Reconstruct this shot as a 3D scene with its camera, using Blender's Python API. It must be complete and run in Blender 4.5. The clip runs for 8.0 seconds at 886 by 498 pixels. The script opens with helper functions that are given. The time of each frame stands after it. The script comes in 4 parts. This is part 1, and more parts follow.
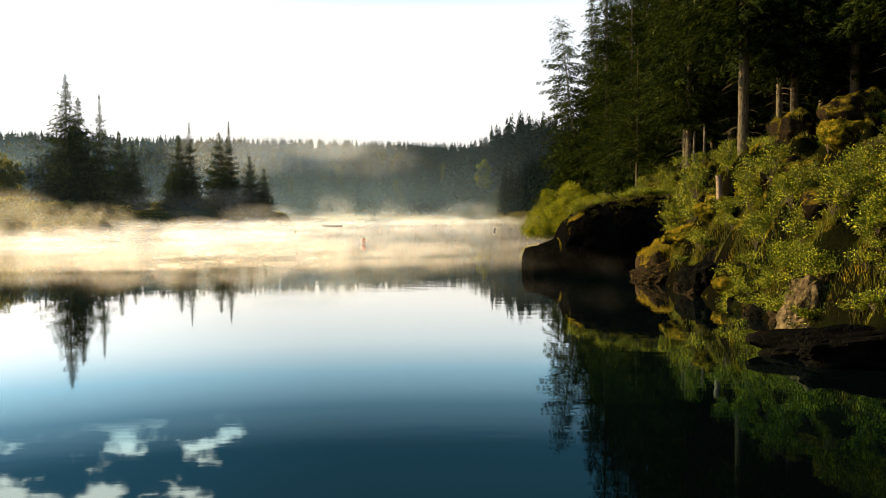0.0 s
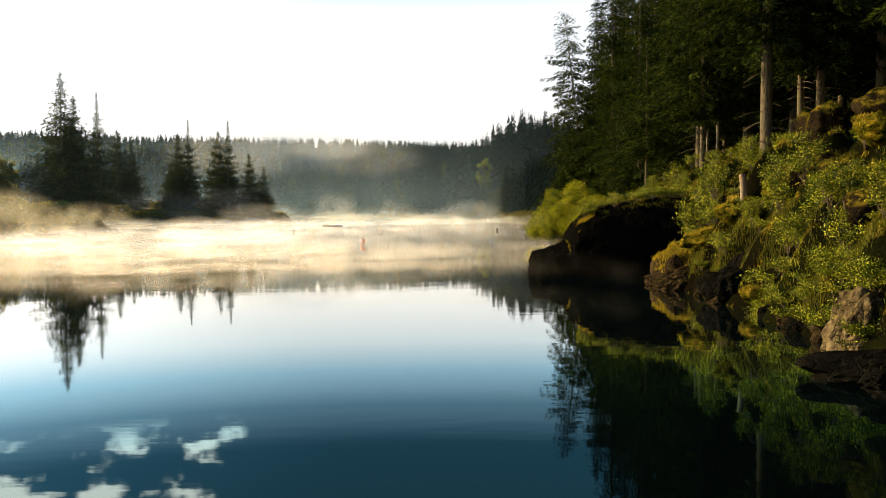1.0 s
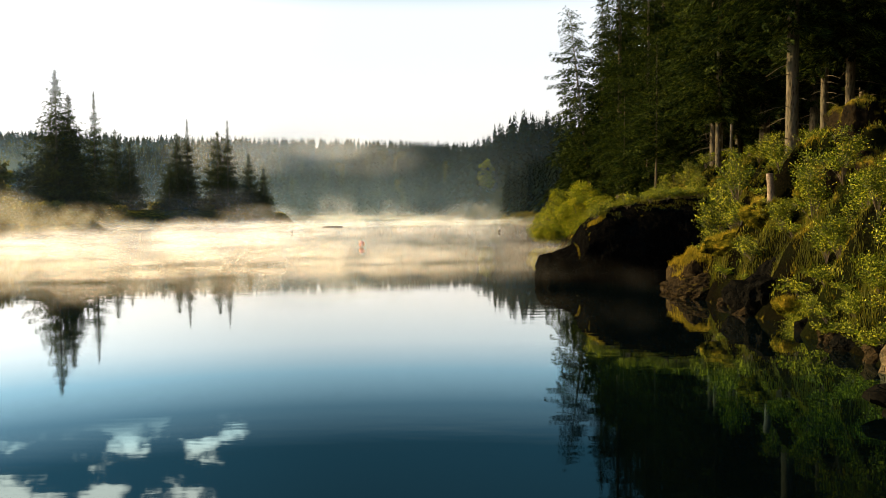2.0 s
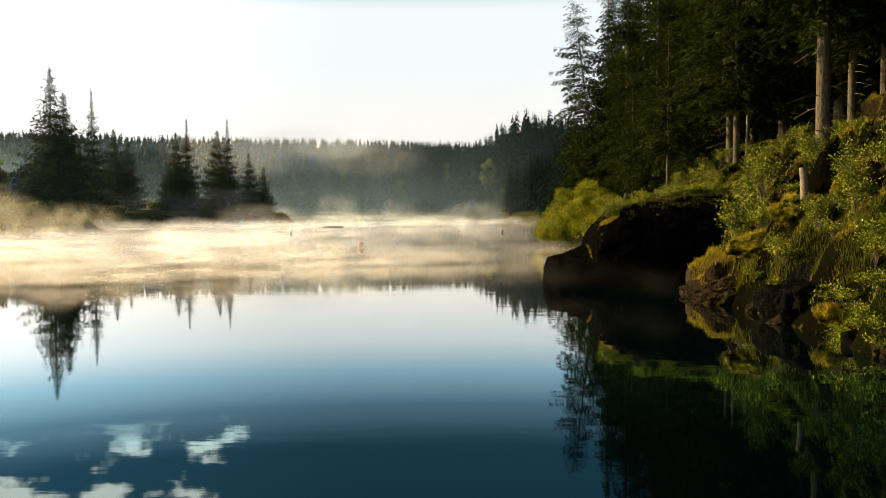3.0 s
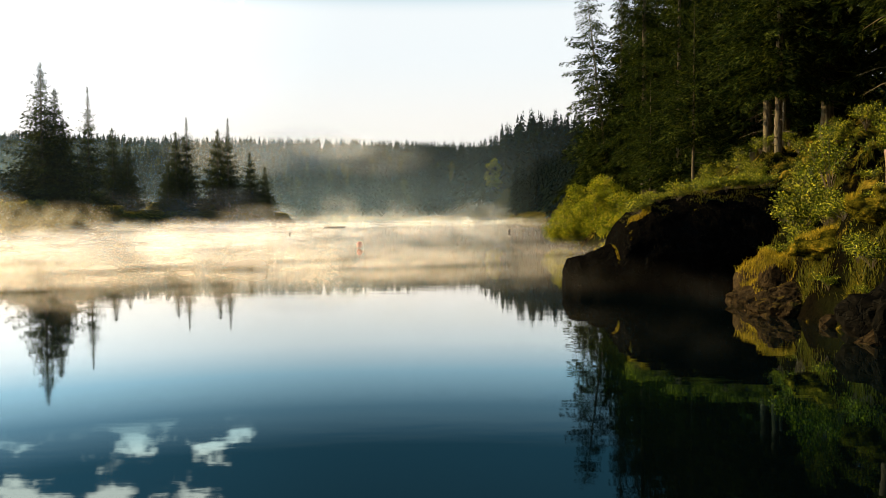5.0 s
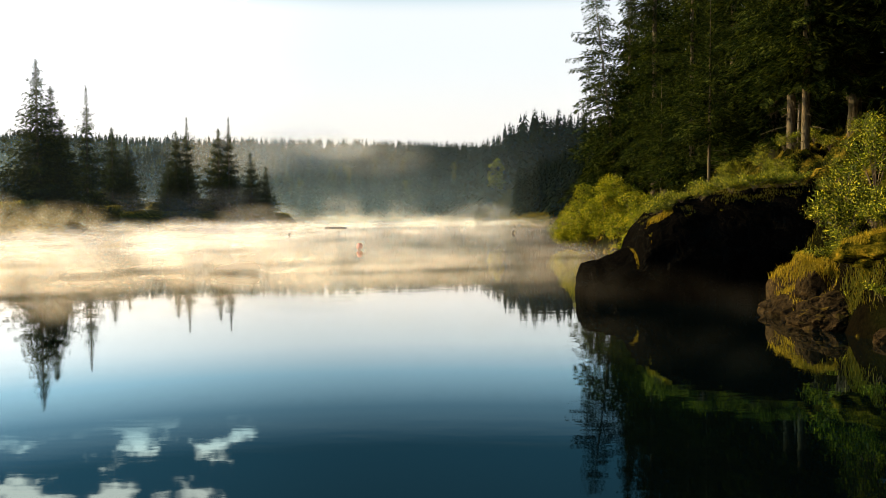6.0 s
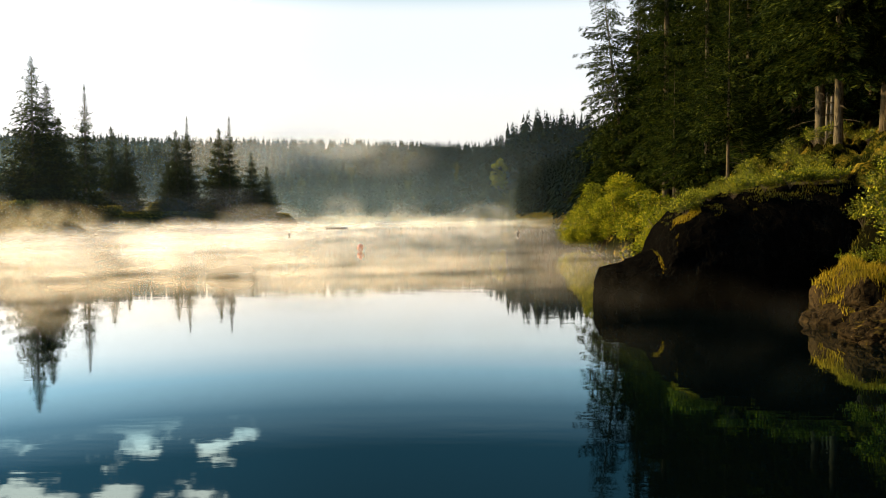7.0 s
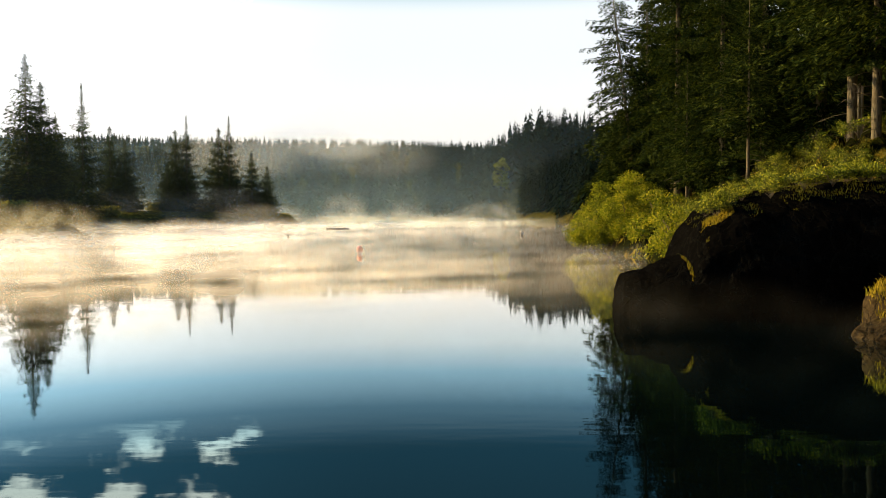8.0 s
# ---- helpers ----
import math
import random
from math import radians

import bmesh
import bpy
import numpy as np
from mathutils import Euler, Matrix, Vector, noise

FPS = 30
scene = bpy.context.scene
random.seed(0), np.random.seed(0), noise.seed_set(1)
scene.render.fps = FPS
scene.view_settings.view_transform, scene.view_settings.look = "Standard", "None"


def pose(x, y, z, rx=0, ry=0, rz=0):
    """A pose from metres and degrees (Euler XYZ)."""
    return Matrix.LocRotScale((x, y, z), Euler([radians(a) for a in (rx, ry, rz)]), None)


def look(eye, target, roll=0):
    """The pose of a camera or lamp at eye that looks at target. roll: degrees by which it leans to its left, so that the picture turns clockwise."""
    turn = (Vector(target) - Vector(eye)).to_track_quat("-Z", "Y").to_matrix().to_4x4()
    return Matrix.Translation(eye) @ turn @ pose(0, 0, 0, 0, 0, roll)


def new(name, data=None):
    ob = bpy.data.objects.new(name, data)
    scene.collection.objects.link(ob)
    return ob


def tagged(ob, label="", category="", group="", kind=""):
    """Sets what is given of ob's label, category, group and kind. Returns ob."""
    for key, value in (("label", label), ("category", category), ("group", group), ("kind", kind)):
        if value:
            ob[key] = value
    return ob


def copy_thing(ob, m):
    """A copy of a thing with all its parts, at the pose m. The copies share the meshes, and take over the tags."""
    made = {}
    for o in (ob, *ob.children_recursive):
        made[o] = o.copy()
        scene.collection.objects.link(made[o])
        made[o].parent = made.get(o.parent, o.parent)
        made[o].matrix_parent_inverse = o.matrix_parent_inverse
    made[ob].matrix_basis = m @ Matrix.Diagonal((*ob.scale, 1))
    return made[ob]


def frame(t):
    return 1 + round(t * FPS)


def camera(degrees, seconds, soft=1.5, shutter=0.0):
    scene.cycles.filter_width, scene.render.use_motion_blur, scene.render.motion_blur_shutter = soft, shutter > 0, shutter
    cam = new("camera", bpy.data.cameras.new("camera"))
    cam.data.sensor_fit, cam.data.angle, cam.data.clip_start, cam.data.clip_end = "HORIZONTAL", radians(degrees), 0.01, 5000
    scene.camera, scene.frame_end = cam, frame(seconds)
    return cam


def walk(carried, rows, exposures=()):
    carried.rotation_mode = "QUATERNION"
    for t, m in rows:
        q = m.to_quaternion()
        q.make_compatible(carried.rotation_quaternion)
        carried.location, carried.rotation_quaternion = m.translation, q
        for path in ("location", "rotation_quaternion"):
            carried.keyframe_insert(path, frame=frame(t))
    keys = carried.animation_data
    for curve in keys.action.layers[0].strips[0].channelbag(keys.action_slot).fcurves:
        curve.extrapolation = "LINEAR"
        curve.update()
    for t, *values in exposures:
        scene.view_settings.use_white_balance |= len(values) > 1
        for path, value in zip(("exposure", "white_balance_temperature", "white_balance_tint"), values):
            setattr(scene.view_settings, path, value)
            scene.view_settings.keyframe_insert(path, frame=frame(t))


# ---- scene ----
cam = camera(55.19, 8.0, 0.75)
# seconds, place, yaw, pitch, roll
ROWS = [
    (0.0, -0.000, -0.000, 2.500, -0.000, -2.488, -0.294),
    (0.5, -0.015, 0.996, 2.525, 0.051, -2.530, -0.338),
    (1.0, -0.035, 2.006, 2.575, 0.078, -2.538, -0.331),
    (1.5, -0.039, 3.017, 2.622, 0.113, -2.518, -0.292),
    (3.0, -0.055, 6.104, 2.567, 0.289, -2.486, -0.334),
    (3.5, -0.047, 7.117, 2.492, 0.352, -2.490, -0.377),
    (4.0, -0.044, 8.131, 2.415, 0.424, -2.479, -0.398),
    (4.5, -0.038, 9.122, 2.373, 0.519, -2.446, -0.388),
    (6.0, -0.119, 12.114, 2.391, 0.758, -2.397, -0.297),
    (6.5, -0.170, 13.125, 2.373, 0.843, -2.389, -0.302),
    (7.0, -0.247, 14.164, 2.367, 0.907, -2.370, -0.298),
    (7.5, -0.297, 15.227, 2.376, 0.978, -2.367, -0.327),
    (8.0, -0.333, 16.330, 2.394, 1.039, -2.372, -0.391),
]
# roll is a turn about the line of sight
walk(cam, [(t, pose(x, y, z, 0, 0, yaw) @ pose(0, 0, 0, 90 + pitch) @ pose(0, 0, 0, 0, 0, roll)) for t, x, y, z, yaw, pitch, roll in ROWS], [(0.0, 1.34), (1.5, 1.30), (3.0, 1.14), (4.5, 1.12), (6.0, 1.18), (8.0, 1.22)])

# ---- light ----
SUN_AZ, SUN_EL = -68.0, 19.0          # degrees, clockwise from +y
scene.cycles.transparent_max_bounces = 64
world = bpy.data.worlds.new("world")
scene.world = world
world.use_nodes = True


def sky_nodes():
    nt = world.node_tree
    nt.nodes.clear()
    N, L = nt.nodes.new, nt.links.new
    sky = N("ShaderNodeTexSky")
    sky.sky_type, sky.sun_disc = "NISHITA", False
    sky.sun_elevation, sky.sun_rotation = radians(SUN_EL), radians(SUN_AZ)
    sky.air_density, sky.dust_density, sky.ozone_density = 1.0, 1.5, 2.0
    co = N("ShaderNodeTexCoord")
    sep = N("ShaderNodeSeparateXYZ")
    L(co.outputs["Generated"], sep.inputs[0])
    # the deep blue of the upper sky
    deep = N("ShaderNodeMix")
    deep.data_type, deep.blend_type = "RGBA", "MULTIPLY"
    deep.inputs[0].default_value = 1.0
    L(sky.outputs[0], deep.inputs[6])
    deep.inputs[7].default_value = (0.06, 0.46, 0.66, 1)
    # pale blue lower down, white morning haze over the horizon
    prev = deep.outputs[2]
    for lo, hi, colour in ((0.32, 0.55, (0.9, 2.35, 3.1, 1)), (0.224, 0.272, (4.15, 4.4, 4.5, 1)), (0.08, 0.19, (4.6, 4.45, 4.2, 1))):
        haze = N("ShaderNodeMapRange")
        haze.interpolation_type = "SMOOTHSTEP"
        haze.inputs["From Min"].default_value, haze.inputs["From Max"].default_value = lo, hi
        haze.inputs["To Min"].default_value, haze.inputs["To Max"].default_value = 1.0, 0.0
        L(sep.outputs["Z"], haze.inputs["Value"])
        mix = N("ShaderNodeMix")
        mix.data_type = "RGBA"
        L(haze.outputs[0], mix.inputs[0])
        L(prev, mix.inputs[6])
        mix.inputs[7].default_value = colour
        prev = mix.outputs[2]
    # the haze is brighter towards the sun
    dot = N("ShaderNodeVectorMath")
    dot.operation = "DOT_PRODUCT"
    L(co.outputs["Generated"], dot.inputs[0])
    dot.inputs[1].default_value = (math.sin(radians(SUN_AZ)) * math.cos(radians(SUN_EL)), math.cos(radians(SUN_AZ)) * math.cos(radians(SUN_EL)), math.sin(radians(SUN_EL)))
    sunward = N("ShaderNodeMapRange")
    sunward.interpolation_type = "SMOOTHSTEP"
    for key, v in (("From Min", 0.5), ("From Max", 0.95), ("To Min", 1.0), ("To Max", 1.9)):
        sunward.inputs[key].default_value = v
    L(dot.outputs["Value"], sunward.inputs["Value"])
    lit = N("ShaderNodeVectorMath")
    lit.operation = "SCALE"
    L(prev, lit.inputs[0])
    L(sunward.outputs[0], lit.inputs["Scale"])
    # small fair-weather clouds
    n1 = N("ShaderNodeTexNoise")
    n1.inputs["Scale"].default_value, n1.inputs["Detail"].default_value = 13.0, 5
    n1.inputs["Roughness"].default_value = 0.55
    squash = N("ShaderNodeMapping")
    squash.inputs["Scale"].default_value = (1.0, 1.0, 2.0)
    squash.inputs["Location"].default_value = (0.3, 0.1, 0.0)
    L(co.outputs["Generated"], squash.inputs[0])
    L(squash.outputs[0], n1.inputs["Vector"])
    # they gather over the left of the lake
    where = N("ShaderNodeMapRange")
    where.interpolation_type = "SMOOTHSTEP"
    where.inputs["From Min"].default_value, where.inputs["From Max"].default_value = -0.17, -0.33
    where.inputs["To Min"].default_value, where.inputs["To Max"].default_value = -0.16, 0.07
    L(sep.outputs["X"], where.inputs["Value"])
    add = N("ShaderNodeMath")
    add.operation = "ADD"
    L(n1.outputs[0], add.inputs[0])
    L(where.outputs[0], add.inputs[1])
    cl = N("ShaderNodeMapRange")
    cl.interpolation_type = "SMOOTHSTEP"
    cl.inputs["From Min"].default_value, cl.inputs["From Max"].default_value = 0.54, 0.64
    L(add.outputs[0], cl.inputs["Value"])
    up = N("ShaderNodeMapRange")
    up.interpolation_type = "SMOOTHSTEP"
    up.inputs["From Min"].default_value, up.inputs["From Max"].default_value = 0.222, 0.262
    L(sep.outputs["Z"], up.inputs["Value"])
    over = N("ShaderNodeMapRange")
    over.interpolation_type = "SMOOTHSTEP"
    over.inputs["From Min"].default_value, over.inputs["From Max"].default_value = 0.44, 0.34
    L(sep.outputs["Z"], over.inputs["Value"])
    low = N("ShaderNodeMath")
    low.operation = "MULTIPLY"
    L(up.outputs[0], low.inputs[0])
    L(over.outputs[0], low.inputs[1])
    cl2 = N("ShaderNodeMath")
    cl2.operation = "MULTIPLY"
    L(cl.outputs[0], cl2.inputs[0])
    L(low.outputs[0], cl2.inputs[1])
    mix2 = N("ShaderNodeMix")
    mix2.data_type = "RGBA"
    L(cl2.outputs[0], mix2.inputs[0])
    L(lit.outputs[0], mix2.inputs[6])
    mix2.inputs[7].default_value = (46.0, 35.0, 27.0, 1)
    bg = N("ShaderNodeBackground")
    bg.inputs["Strength"].default_value = 0.10
    L(mix2.outputs[2], bg.inputs["Color"])
    out = N("ShaderNodeOutputWorld")
    L(bg.outputs[0], out.inputs[0])


sky_nodes()
to_sun = Vector((math.sin(radians(SUN_AZ)) * math.cos(radians(SUN_EL)), math.cos(radians(SUN_AZ)) * math.cos(radians(SUN_EL)), math.sin(radians(SUN_EL))))
sun = new("sun", bpy.data.lights.new("sun", "SUN"))
sun.data.energy, sun.data.angle, sun.data.color = 5.0, radians(0.6), (1.0, 0.74, 0.37)
sun.matrix_world = look(to_sun * 100, (0, 0, 0))


# ---- materials ----
class Nodes:
    """A material and short ways to wire it."""

    def __init__(self, name):
        self.mat = bpy.data.materials.new(name)
        self.mat.use_nodes = True
        self.nt = self.mat.node_tree
        self.nt.nodes.clear()
        self.out = self.add("ShaderNodeOutputMaterial")

    def add(self, kind, **values):
        n = self.nt.nodes.new(kind)
        for k, v in values.items():
            n.inputs[k.replace("_", " ")].default_value = v
        return n

    def link(self, a, b):
        self.nt.links.new(a, b)

    def coords(self, which="Object"):
        return self.add("ShaderNodeTexCoord").outputs[which]

    def noise(self, scale, detail=4.0, vector=None, rough=0.55):
        n = self.add("ShaderNodeTexNoise", Scale=scale, Detail=detail, Roughness=rough)
        self.link(vector if vector else self.coords(), n.inputs["Vector"])
        return n.outputs[0]

    def ramp(self, value, stops):
        n = self.nt.nodes.new("ShaderNodeValToRGB")
        while len(n.color_ramp.elements) < len(stops):
            n.color_ramp.elements.new(0.5)
        for e, (p, c) in zip(n.color_ramp.elements, stops):
            e.position, e.color = p, (*c, 1) if len(c) == 3 else c
        self.link(value, n.inputs[0])
        return n.outputs[0]

    def math(self, op, a, b):
        n = self.nt.nodes.new("ShaderNodeMath")
        n.operation = op
        for i, v in enumerate((a, b)):
            if isinstance(v, (int, float)):
                n.inputs[i].default_value = v
            else:
                self.link(v, n.inputs[i])
        return n.outputs[0]

    def between(self, value, lo, hi, a=0.0, b=1.0):
        n = self.nt.nodes.new("ShaderNodeMapRange")
        n.interpolation_type = "SMOOTHSTEP"
        for k, v in (("From Min", lo), ("From Max", hi), ("To Min", a), ("To Max", b)):
            n.inputs[k].default_value = v
        self.link(value, n.inputs["Value"])
        return n.outputs[0]

    def mix(self, fac, a, b, blend="MIX"):
        n = self.nt.nodes.new("ShaderNodeMix")
        n.data_type, n.blend_type = "RGBA", blend
        for i, v in ((0, fac), (6, a), (7, b)):
            if isinstance(v, (int, float)):
                n.inputs[i].default_value = v
            elif isinstance(v, tuple):
                n.inputs[i].default_value = (*v, 1)
            else:
                self.link(v, n.inputs[i])
        return n.outputs[2]

    def bump(self, height, strength, distance):
        n = self.add("ShaderNodeBump", Strength=strength, Distance=distance)
        self.link(height, n.inputs["Height"])
        return n.outputs[0]

    def surface(self, colour, rough=0.8, normal=None, metal=0.0, spec=0.5, ior=1.45):
        p = self.add("ShaderNodeBsdfPrincipled", Metallic=metal, IOR=ior)
        p.inputs["Specular IOR Level"].default_value = spec
        for key, v in (("Base Color", colour), ("Roughness", rough)):
            if isinstance(v, tuple):
                p.inputs[key].default_value = (*v, 1)
            elif isinstance(v, (int, float)):
                p.inputs[key].default_value = v
            else:
                self.link(v, p.inputs[key])
        if normal:
            self.link(normal, p.inputs["Normal"])
        self.link(p.outputs[0], self.out.inputs[0])
        return p


def foliage(name, dark, mid, light, glow=0.35, rough=0.55, gloss=0.12, half=0.55, clump=0.9, depth=0.75):
    """Leaves or needles: each leaf a little different, clumps darkened, some light passing through."""
    m = Nodes(name)
    geo = m.add("ShaderNodeNewGeometry")
    info = m.add("ShaderNodeObjectInfo")
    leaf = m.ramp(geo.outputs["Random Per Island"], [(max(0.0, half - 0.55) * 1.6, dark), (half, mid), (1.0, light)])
    # noise darkens whole clumps, painting shaded gaps into the leaf colour
    clump_dark = m.noise(clump, 3, m.coords("Object"))
    c = m.mix(m.between(clump_dark, 0.42, 0.62), leaf, m.mix(depth, leaf, dark))
    c = m.mix(m.math("MULTIPLY", info.outputs["Random"], 0.35), c, mid)
    p = m.surface(c, rough, spec=gloss)
    t = m.add("ShaderNodeBsdfTranslucent")
    m.link(m.mix(1.0, c, (1.0, 0.95, 0.5), "MULTIPLY"), t.inputs[0])
    mx = m.add("ShaderNodeMixShader", Fac=glow)
    m.link(p.outputs[0], mx.inputs[1])
    m.link(t.outputs[0], mx.inputs[2])
    m.link(mx.outputs[0], m.out.inputs[0])
    return m.mat


def bark(name, a, b, scale=1.0):
    m = Nodes(name)
    co = m.coords()
    mp = m.add("ShaderNodeMapping")
    mp.inputs["Scale"].default_value = (9 * scale, 9 * scale, 2.2 * scale)
    m.link(co, mp.inputs[0])
    v = m.add("ShaderNodeTexVoronoi", Scale=1.6)
    m.link(mp.outputs[0], v.inputs["Vector"])
    n = m.noise(3.5 * scale, 6, mp.outputs[0])
    h = m.math("ADD", m.math("MULTIPLY", v.outputs["Distance"], 0.7), n)
    big = m.noise(0.5, 3, co)
    c = m.ramp(h, [(0.35, a), (0.9, b)])
    c = m.mix(m.between(big, 0.45, 0.7), c, m.mix(0.5, c, (0.10, 0.11, 0.06)))
    m.surface(c, 0.9, m.bump(h, 0.8, 0.03), spec=0.05)
    return m.mat


def stone(name, a, b, mossy=0.5, moss_a=(0.06, 0.07, 0.012), moss_b=(0.28, 0.22, 0.03)):
    m = Nodes(name)
    co = m.coords()
    big, fine = m.noise(0.8, 5, co), m.noise(9, 8, co, 0.65)
    v = m.add("ShaderNodeTexVoronoi", Scale=2.2)
    v.feature = "DISTANCE_TO_EDGE"
    warp = m.add("ShaderNodeVectorMath")
    warp.operation = "ADD"
    nz = m.add("ShaderNodeTexNoise", Scale=2.0, Detail=4.0)
    m.link(co, nz.inputs["Vector"])
    m.link(co, warp.inputs[0])
    m.link(nz.outputs["Color"], warp.inputs[1])
    m.link(warp.outputs[0], v.inputs["Vector"])
    crack = m.between(v.outputs["Distance"], 0.0, 0.06)
    c = m.ramp(m.math("ADD", m.math("MULTIPLY", big, 0.45), m.math("MULTIPLY", fine, 0.55)), [(0.39, a), (0.62, b)])
    c = m.mix(crack, m.mix(0.3, c, (0.01, 0.01, 0.008)), c)
    geo = m.add("ShaderNodeNewGeometry")
    sep = m.add("ShaderNodeSeparateXYZ")
    m.link(geo.outputs["Normal"], sep.inputs[0])
    up = m.math("ADD", sep.outputs["Z"], m.math("MULTIPLY", m.math("SUBTRACT", m.noise(3.2, 8, co), 0.5), 1.6))
    grown = m.between(up, 0.95 - mossy, 1.45 - mossy)
    mossc = m.ramp(m.noise(6, 6, co), [(0.35, moss_a), (0.7, moss_b)])
    c = m.mix(grown, c, mossc)
    h = m.math("ADD", m.math("MULTIPLY", fine, 0.5), m.math("MULTIPLY", crack, 0.4))
    m.surface(c, 0.85, m.bump(h, 0.9, 0.06), spec=0.0)
    return m.mat


def ground_material():
    m = Nodes("forest_floor")
    co = m.coords()
    big, mid, fine = m.noise(0.25, 4, co), m.noise(1.6, 6, co), m.noise(14, 8, co, 0.7)
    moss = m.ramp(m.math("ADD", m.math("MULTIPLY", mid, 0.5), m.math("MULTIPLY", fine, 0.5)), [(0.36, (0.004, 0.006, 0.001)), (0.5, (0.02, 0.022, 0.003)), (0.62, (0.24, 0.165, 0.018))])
    # near-black soil for steep faces, painting the shade of the bank's hollows
    shaded_soil = m.ramp(fine, [(0.3, (0.0015, 0.0012, 0.001)), (0.7, (0.0065, 0.0045, 0.0026))])
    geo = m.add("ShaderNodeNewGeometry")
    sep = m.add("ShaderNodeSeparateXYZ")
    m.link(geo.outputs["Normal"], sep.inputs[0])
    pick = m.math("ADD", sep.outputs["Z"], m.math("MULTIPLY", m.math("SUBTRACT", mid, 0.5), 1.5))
    c = m.mix(m.between(pick, 0.60, 0.86), shaded_soil, moss)
    c = m.mix(m.between(big, 0.35, 0.7, 0.0, 0.35), c, m.mix(0.5, c, (0.03, 0.045, 0.006)))
    h = m.math("ADD", mid, m.math("MULTIPLY", fine, 0.5))
    m.surface(c, 0.95, m.bump(h, 1.0, 0.22), spec=0.0)
    return m.mat


def moss_material():
    m = Nodes("golden_moss")
    co = m.coords()
    fine, mid = m.noise(22, 8, co, 0.7), m.noise(3, 5, co)
    c = m.ramp(m.math("ADD", m.math("MULTIPLY", mid, 0.6), m.math("MULTIPLY", fine, 0.4)), [(0.42, (0.008, 0.010, 0.002)), (0.54, (0.10, 0.085, 0.007)), (0.66, (0.38, 0.24, 0.02))])
    m.surface(c, 0.95, m.bump(m.math("ADD", fine, mid), 1.0, 0.15), spec=0.0)
    return m.mat


def water_material():
    m = Nodes("lake_water")
    co = m.coords()
    mp = m.add("ShaderNodeMapping")
    mp.inputs["Scale"].default_value = (0.55, 1.6, 1.0)
    m.link(co, mp.inputs[0])
    calm = m.noise(0.06, 2, co)
    h = m.math("ADD", m.noise(1.1, 2, mp.outputs[0]), m.math("MULTIPLY", m.noise(5.0, 2, mp.outputs[0]), 0.12))
    h = m.math("MULTIPLY", h, m.between(calm, 0.35, 0.7, 0.35, 1.0))
    wavy = m.bump(h, 0.12, 0.02)
    # reflection painted by viewing angle: full at grazing sight, blue then dark looking down
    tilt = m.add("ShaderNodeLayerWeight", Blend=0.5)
    painted_sheen = m.ramp(m.math("SUBTRACT", 1.0, tilt.outputs["Facing"]), [
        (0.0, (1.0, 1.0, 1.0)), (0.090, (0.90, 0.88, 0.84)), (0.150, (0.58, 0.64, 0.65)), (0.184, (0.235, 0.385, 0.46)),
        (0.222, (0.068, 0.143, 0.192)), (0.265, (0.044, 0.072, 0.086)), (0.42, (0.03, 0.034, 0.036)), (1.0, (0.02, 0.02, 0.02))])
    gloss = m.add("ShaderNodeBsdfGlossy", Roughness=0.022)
    m.link(painted_sheen, gloss.inputs["Color"])
    m.link(wavy, gloss.inputs["Normal"])
    deep = m.add("ShaderNodeBsdfDiffuse", Color=(0.0004, 0.0012, 0.0014, 1))
    both = m.add("ShaderNodeAddShader")
    m.link(gloss.outputs[0], both.inputs[0])
    m.link(deep.outputs[0], both.inputs[1])
    m.link(both.outputs[0], m.out.inputs[0])
    return m.mat


